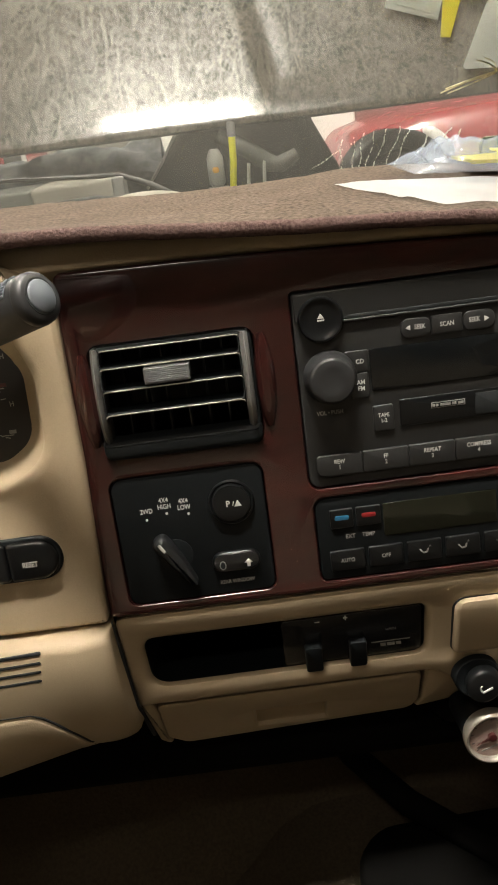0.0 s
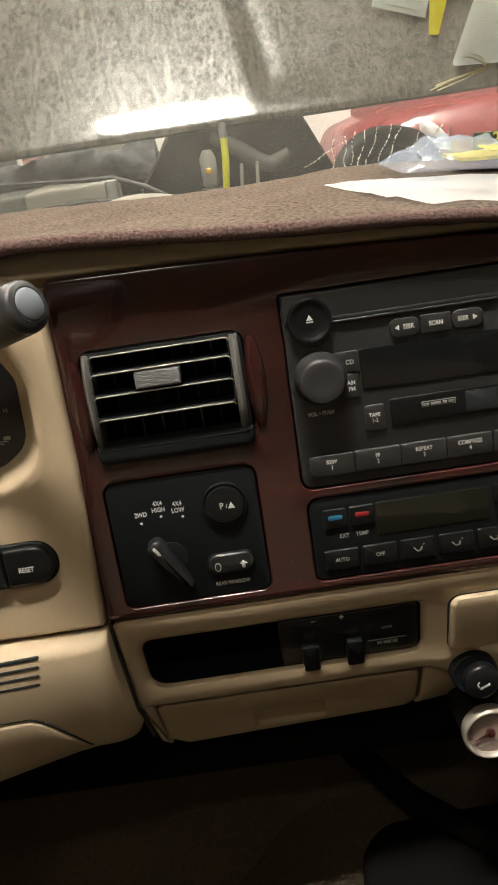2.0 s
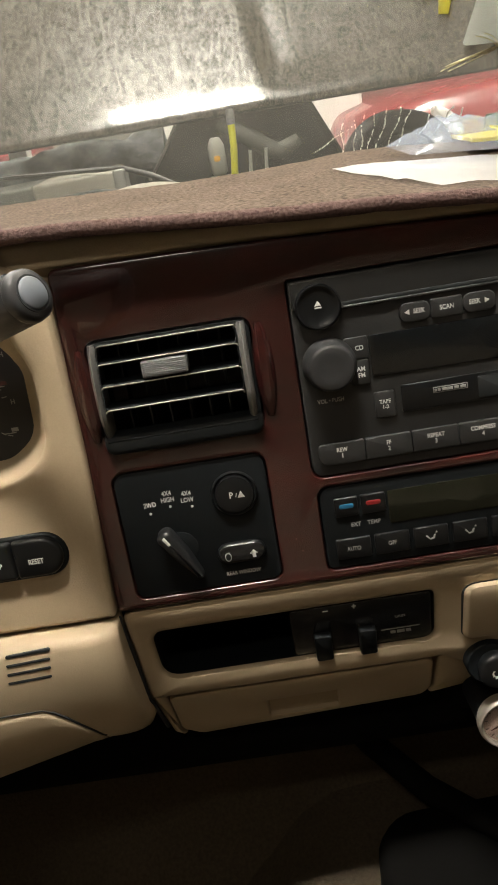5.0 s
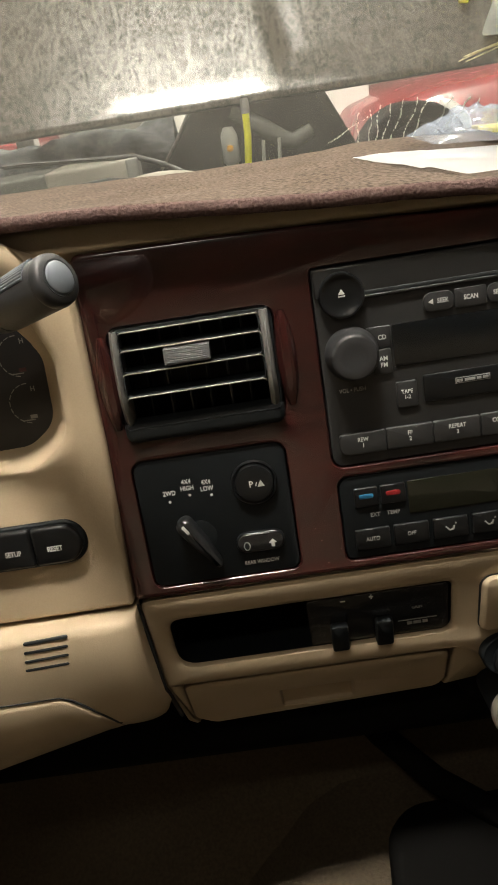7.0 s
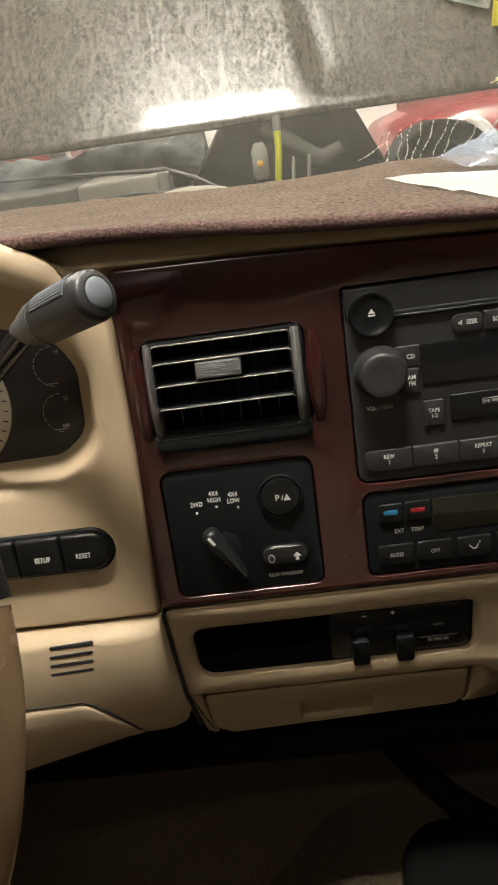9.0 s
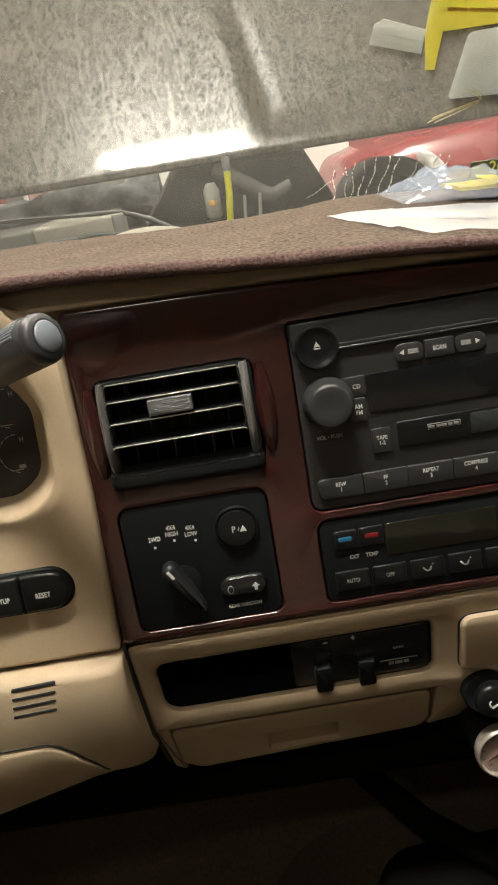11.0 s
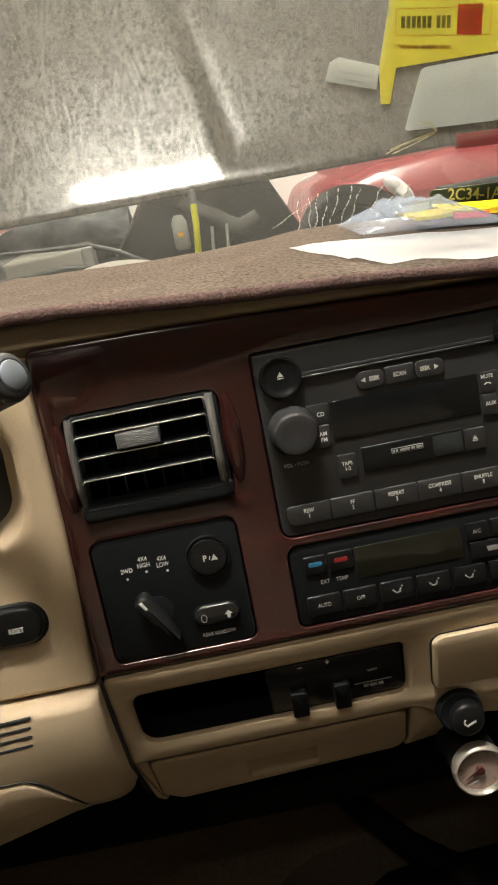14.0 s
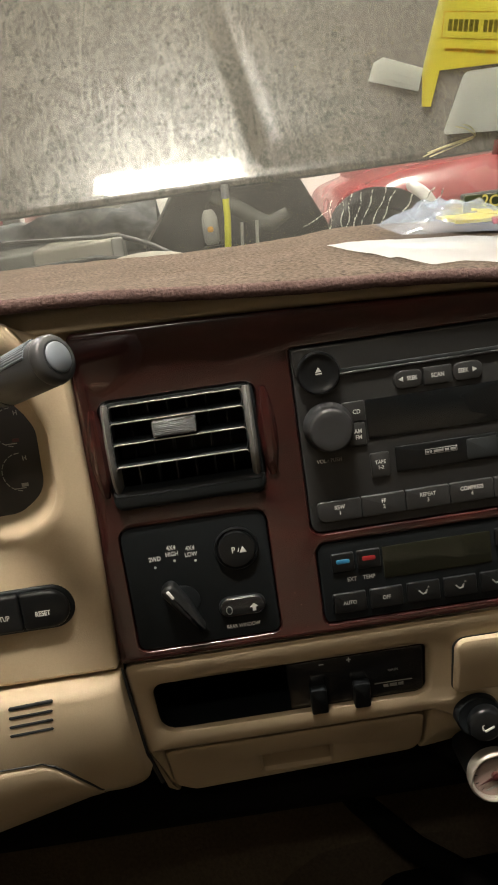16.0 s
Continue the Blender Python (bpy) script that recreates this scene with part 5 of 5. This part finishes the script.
def tag_print(poly, material, name="print_bar", parent=None, lift=-0.0048):
    bm = rings([[on_glass(p[0], p[1] - 0.008, lift + h) for p in poly] for h in (0.0, 0.0003)])
    return part(name, bm, material, parent or tag)


def lerp4(u, v):
    """A place in the tag's skewed print area."""
    a, b, c, d = Vector((0.203, 0.283)), Vector((0.300, 0.262)), Vector((0.292, 0.298)), Vector((0.199, 0.314))
    return a.lerp(b, u).lerp(d.lerp(c, u), v)


def bar4(u0, u1, v0, v1, m, name="print_bar"):
    return tag_print([lerp4(u0, v0), lerp4(u1, v0), lerp4(u1, v1), lerp4(u0, v1)], m, name)


bar4(0, 1.02, 0.97, 1.0, TAG_FAINT)
bar4(0, 1.02, 0.0, 0.03, TAG_FAINT)
bar4(1.01, 1.02, 0.03, 0.97, TAG_FAINT)
bar4(0, 0.008, 0.03, 0.97, TAG_FAINT)
for u0, u1 in ((0.06, 0.10), (0.115, 0.155), (0.17, 0.21), (0.225, 0.265), (0.28, 0.32), (0.335, 0.375), (0.43, 0.47), (0.485, 0.525), (0.54, 0.58)):
    bar4(u0, u1, 0.28, 0.72, TAG_PRINT)
bar4(0.65, 0.92, 0.04, 1.08, TAG_RED, "red_panel")
bar4(1.10, 1.50, 0.0, 1.4, TAG_RED, "red_panel")
for u0, u1 in ((0.05, 0.25), (0.28, 0.45), (0.48, 0.60)):
    bar4(u0, u1, -0.50, -0.36, TAG_FAINT)
lab = on_pane("white_label", [(0.141, 0.263), (0.150, 0.268), (0.193, 0.247), (0.194, 0.216), (0.139, 0.240)], FOG, "small pale printed label, a windshield reflection built as a sheet", "label")
for k in range(2):
    v = 0.2385 + 0.0090 * k
    tag_print([(0.148, v + 0.004), (0.186, v - 0.0135), (0.186, v - 0.012), (0.148, v + 0.0055)], CREASE, "print_line", lab)
lab2 = on_pane("clouded_sheet", rounded([(0.239, 0.232), (0.237, 0.140), (0.362, 0.128), (0.44, 0.14), (0.44, 0.232)], 0.006, 3), FOG, "clouded pale patch, a windshield reflection built as a sheet", "plastic sheet", -0.008)
on_pane("red_sticker", [(0.302, 0.120), (0.40, 0.112), (0.40, 0.084), (0.306, 0.094)], FADED_RED, "dull red sticker low on the windshield", "sticker")
strand = bmesh.new()
for a, b, c in (((0.216, 0.112), (0.245, 0.128), (0.270, 0.134)), ((0.220, 0.118), (0.250, 0.131), (0.271, 0.136)), ((0.224, 0.110), (0.252, 0.122), (0.270, 0.133)), ((0.271, 0.135), (0.262, 0.150), (0.244, 0.156)), ((0.271, 0.136), (0.266, 0.152), (0.252, 0.158)), ((0.228, 0.120), (0.245, 0.126), (0.262, 0.130))):
    pts = [Vector(a).lerp(Vector(b), t).lerp(Vector(b).lerp(Vector(c), t), t) for t in np.linspace(0, 1, 9)]
    sweep([on_glass(p.x, p.y, 0.003) for p in pts], 0.0006, 5, strand)
single("straw_fibres", strand, STRAW, "tuft of pale straw fibres caught on the windshield", "fibres", base=WORLD)

# dried drip trails on the glass
rng = random.Random(11)
drops = bmesh.new()
trails = [((0.114, 0.048), (0.119, -0.030)), ((0.128, 0.052), (0.135, -0.032)), ((0.139, 0.056), (0.140, -0.034)), ((0.152, 0.056), (0.149, -0.036)), ((0.166, 0.060), (0.158, -0.038)), ((0.182, 0.058), (0.172, -0.038)), ((0.193, 0.050), (0.183, -0.036)), ((0.083, 0.001), (0.126, 0.040)), ((0.244, 0.044), (0.232, 0.006)), ((0.258, 0.040), (0.250, 0.004)), ((0.222, 0.05), (0.212, 0.0))]
for (u0, v0), (u1, v1) in trails:
    n = 34
    ph = rng.uniform(0, 6)
    for k in range(n):
        if rng.random() < 0.22:
            continue
        t = k / n
        u = u0 + (u1 - u0) * t + 0.0016 * math.sin(9 * t + ph) + rng.uniform(-0.0004, 0.0004)
        p = on_glass(u, v0 + (v1 - v0) * t, 0.0004)
        r = rng.uniform(0.0004, 0.0011) * (0.7 if v1 > v0 else 1)
        bmesh.ops.create_icosphere(drops, subdivisions=1, radius=r, matrix=Matrix.Translation(p) @ Matrix.Diagonal((1, 1, rng.uniform(1.0, 2.0), 1)))
single("dried_drips", drops, BEAD, "pale dried drip trails beaded down the glass", "drips", kind="stuff", base=WORLD)

# ---- beyond the glass: cowl, engine bay, garage ----
sign = thing("part_label", (0.34, 0.455, 1.45), "dark green label with yellow characters behind the packet", "label", base=WORLD)
part("board", warp(slab(rounded([(0.270, 1.440), (0.460, 1.440), (0.460, 1.488), (0.279, 1.4988)], 0.004, 3), 0.455, 0.460, 0.001), lambda p: p), SIGN, sign)
words("2C34-1A3", 0.338, 1.4840, 0.0155, 0.455, sign, SIGN_INK, turn=-8, stretch=1.06)
for x0, x1 in ((0.292, 0.302), (0.305, 0.312), (0.316, 0.330)):
    part("print_bar", slab(rect(x0 - 0.006, x1 - 0.006, 1.468, 1.475), 0.4546, 0.4552, 0.0001), SIGN_INK, sign)

cowl = thing("cowl_panel", (-0.3, 0.62, 1.40), "dusty grey-beige cowl panel below the raised hood", "cowl", base=WORLD)
part("dark_ledge", warp(slab(rounded(rect(-0.80, -0.285, 1.40, 1.4985), 0.006, 3), 0.584, 0.70, 0.005), lambda p: Vector((p[0], p[1], p[2] - 0.02 * (-0.172 - p[0])))), COWL_DARK, cowl, "dark left part of the ledge")
part("ledge", warp(slab(rounded(rect(-0.287, -0.172, 1.40, 1.499), 0.006, 3), 0.585, 0.70, 0.005), lambda p: Vector((p[0], p[1], p[2] - 0.02 * (-0.172 - p[0])))), COWL, cowl)
part("channel", block(-0.80, 0.90, 0.575, 0.655, 1.38, 1.425), DARK_RUBBER, cowl, "dark drain channel")
part("bracket", rbox(-0.176, -0.160, 1.440, 1.499, 0.580, 0.62, 0.003, 0.002), ENGINE_GREY, cowl, "grey metal bracket")
part("seal", sweep([(-0.80, 0.578, 1.462), (-0.4, 0.578, 1.470), (-0.2, 0.578, 1.476), (-0.165, 0.58, 1.470)], 0.004, 8), DARK_RUBBER, cowl, "dark rubber seal")
hp = [[(-0.185 + 0.145 * u, 0.36 + 0.05 * v, 1.474 + 0.0195 * math.sin(math.pi * min(1, u * 1.1)) ** 0.6 * math.sin(math.pi * (0.25 + 0.6 * v))) for u in np.linspace(0, 0.92, 15)] for v in np.linspace(0, 1, 7)]
single("defroster_outlet", sheet(hp, 0.01), COWL, "low dusty beige defroster outlet behind the carpet cover", "air outlet", base=WORLD)

arm = thing("wiper_arm", (-0.15, 0.56, 1.46), "thin dark wiper arm resting low on the glass", "wiper", base=WORLD)
part("arm", sweep([(-0.34, 0.60, 1.512), (-0.25, 0.60, 1.506), (-0.165, 0.595, 1.500), (-0.125, 0.59, 1.484), (-0.09, 0.585, 1.462)], [0.003, 0.003, 0.0035, 0.004, 0.005], 8), DARK_RUBBER, arm)
part("blade", sweep([(-0.40, 0.588, 1.516), (-0.30, 0.588, 1.512), (-0.20, 0.588, 1.503)], 0.002, 6), DARK_RUBBER, arm)

eng = thing("engine_cover", (0.0, 0.78, 1.40), "black moulded engine bay cover", "engine cover", base=WORLD)
part("shell", slab(rounded([(-0.150, 1.36), (0.165, 1.36), (0.152, 1.462), (0.105, 1.552), (0.04, 1.585), (-0.05, 1.580), (-0.085, 1.545), (-0.140, 1.474)], [0.02, 0.02, 0.03, 0.05, 0.04, 0.03, 0.006, 0.01], 5), 0.715, 0.86, 0.012, dome=0.006), DARK_RUBBER, eng)
part("edge_trim", sweep([(-0.142, 0.713, 1.468), (-0.112, 0.711, 1.505), (-0.084, 0.713, 1.546)], 0.0022, 6), ENGINE_GREY, eng, "pale worn edge")
part("bracket", sweep([(-0.028, 0.67, 1.532), (0.008, 0.67, 1.510), (0.040, 0.668, 1.486), (0.056, 0.668, 1.482), (0.082, 0.668, 1.494)], [0.006, 0.007, 0.0075, 0.007, 0.005], 8, flat=1.7), COWL_DARK, eng, "grey bent bracket")

bt = thing("fluid_bottle", (-0.035, 0.63, 1.44), "small translucent fluid bottle with an amber cap", "bottle", base=WORLD)
part("bottle", warp(disc(0, 0, [(0.008, -0.026), (0.0115, -0.022), (0.0115, 0.012), (0.008, 0.020), (0.006, 0.023)], 20), lambda p: Vector((-0.036 + p[0], 0.64 + p[2] * 0.6, 1.492 + p[1]))), BOTTLE, bt)
part("cap", rbox(-0.041, -0.032, 1.484, 1.492, 0.631, 0.636, 0.003, 0.0015), AMBER, bt, "amber cap")
part("stand", block(-0.05, -0.02, 0.63, 0.66, 1.424, 1.464), DARK_RUBBER, bt)

stick = thing("yellow_tube", (-0.014, 0.545, 1.44), "bright yellow-green tube with a grey cap standing at the cowl", "tube", base=WORLD)
part("tube", sweep([(-0.0175, 0.565, 1.425), (-0.0165, 0.552, 1.470), (-0.0125, 0.546, 1.505), (-0.0115, 0.545, 1.532)], 0.0046, 14), HIVIS, stick)
part("cap", sweep([(-0.0116, 0.545, 1.531), (-0.0112, 0.545, 1.545), (-0.0110, 0.545, 1.549)], [0.0052, 0.0052, 0.0040], 14), ENGINE_GREY, stick, "grey cap")
for k, x in enumerate((0.006, 0.028)):
    tb = thing("hose", (x, 0.62, 1.43), "thin pale hose hanging in the engine bay", "hose", group="hoses at the cowl", base=WORLD)
    part("hose", sweep([(x - 0.006, 0.63, 1.425), (x, 0.625, 1.455), (x + 0.004, 0.63, 1.492)], 0.0025, 8), BOTTLE, tb)

ty = thing("air_filter_drum", (0.27, 0.83, 1.38), "black round drum in the engine bay", "drum", base=WORLD)
part("drum", warp(disc(0, 0, [(0.088, 0.10), (0.090, 0.01), (0.084, 0.0), (0.06, -0.004), (0.055, 0.004)], 48), lambda p: Vector((0.258 + p[0], 0.80 + p[1], 1.412 + p[2]))), DARK_RUBBER, ty)
part("drum_foot", block(0.20, 0.32, 0.80, 0.90, 1.20, 1.34), DARK_RUBBER, ty)
bay = thing("engine_block", (0.1, 1.2, 0.9), "dark engine block and fenders below the hood", "engine", base=WORLD)
part("block", rbox(-0.75, 0.75, 0.80, 1.36, 0.70, 1.75, 0.05, 0.03), DARK_RUBBER, bay)

car = thing("red_car", (1.2, 2.7, 0.0), "faded red parked car with scuffed fender", "car", base=WORLD)
prof = [(0.45, 0.35), (0.42, 0.80), (0.44, 1.20), (0.52, 1.40), (0.75, 1.46), (1.5, 1.50), (2.2, 1.52), (3.6, 1.52), (3.7, 1.2), (3.7, 0.35)]
body = rounded(prof, [0.05, 0.1, 0.2, 0.10, 0.2, 0.2, 0.2, 0.1, 0.1, 0.05], 5)
part("body", slab([Vector(p) for p in body], 2.5, 4.1, 0.12, dome=0.03), RED_CAR, car)
for x in (1.05, 3.0):
    w = part("wheel", warp(disc(0, 0, [(0.33, 0.22), (0.35, 0.18), (0.35, 0.04), (0.32, 0.0), (0.2, 0.01)], 40), lambda p, x=x: Vector((x + p[0], 2.44 + p[1], 0.35 + p[2]))), DARK_RUBBER, car)
    part("rim", warp(disc(0, 0, [(0.2, 0.03), (0.19, 0.005), (0.05, -0.005)], 24), lambda p, x=x: Vector((x + p[0], 2.44 + p[1], 0.35 + p[2]))), SATIN, w)
# White paint on this slanted disc carries the bright glint at the headlight.
part("headlight", warp(disc(0, 0, [(0.05, 0.05), (0.05, 0.0), (0.035, -0.012)], 24), lambda p: Vector((0.80 + p[0] * 0.7 - p[2] * 0.8, 2.455 + p[1], 1.36 + p[2] * 1.1))), WHITE_CAR, car, "pale headlight with its highlight put into the colour")
part("grille_bar", rbox(0.95, 1.9, 1.30, 1.34, 2.44, 2.5, 0.01, 0.005), DARK_RUBBER, car)
wc = thing("white_cabinet", (0.05, 3.4, 0.0), "white metal cabinet standing by the red car", "cabinet", base=WORLD)
part("cabinet", rbox(-0.35, 0.66, 0.0, 1.62, 3.4, 3.9, 0.02, 0.01), WHITE_CAR, wc)
part("door", rbox(-0.33, 0.64, 0.06, 1.58, 3.385, 3.402, 0.01, 0.004), WHITE_CAR, wc)
cl = thing("cloth_bundle", (-0.35, 1.0, 1.40), "dull blue-grey cloth draped over the fender", "cloth", base=WORLD)
rows = [[(x, 0.92 + 0.22 * v, 1.42 + 0.135 * math.sin(math.pi * min(1, 0.1 + 0.9 * v)) ** 0.5 * (0.75 + 0.3 * noise.noise((x * 9, v * 3, 1))) + 0.012 * noise.noise((x * 26, v * 9, 4))) for x in np.linspace(-0.62, -0.13, 40)] for v in np.linspace(0, 1, 14)]
part("cloth", sheet(rows, 0.01), CLOTH, cl)
part("fender", rbox(-0.80, -0.10, 1.30, 1.43, 0.90, 1.30, 0.02, 0.02), DARK_RUBBER, cl, "dark fender under the cloth")
post = thing("beige_post", (-0.47, 1.6, 0.0), "beige painted garage post", "post", base=WORLD)
part("post", rbox(-0.545, -0.50, 0.0, 1.56, 1.50, 1.55, 0.004, 0.003), WHITE_CAR, post)
rc = thing("red_tool_chest", (-1.1, 2.6, 0.0), "red tool chest standing in the garage", "tool chest", base=WORLD)
part("chest", rbox(-1.45, -0.72, 0.0, 1.50, 2.4, 2.9, 0.02, 0.01), RED_CAR, rc)
for k in range(5):
    part("drawer", rbox(-1.42, -0.75, 0.15 + 0.26 * k, 0.37 + 0.26 * k, 2.385, 2.405, 0.01, 0.005), RED_CAR, rc)
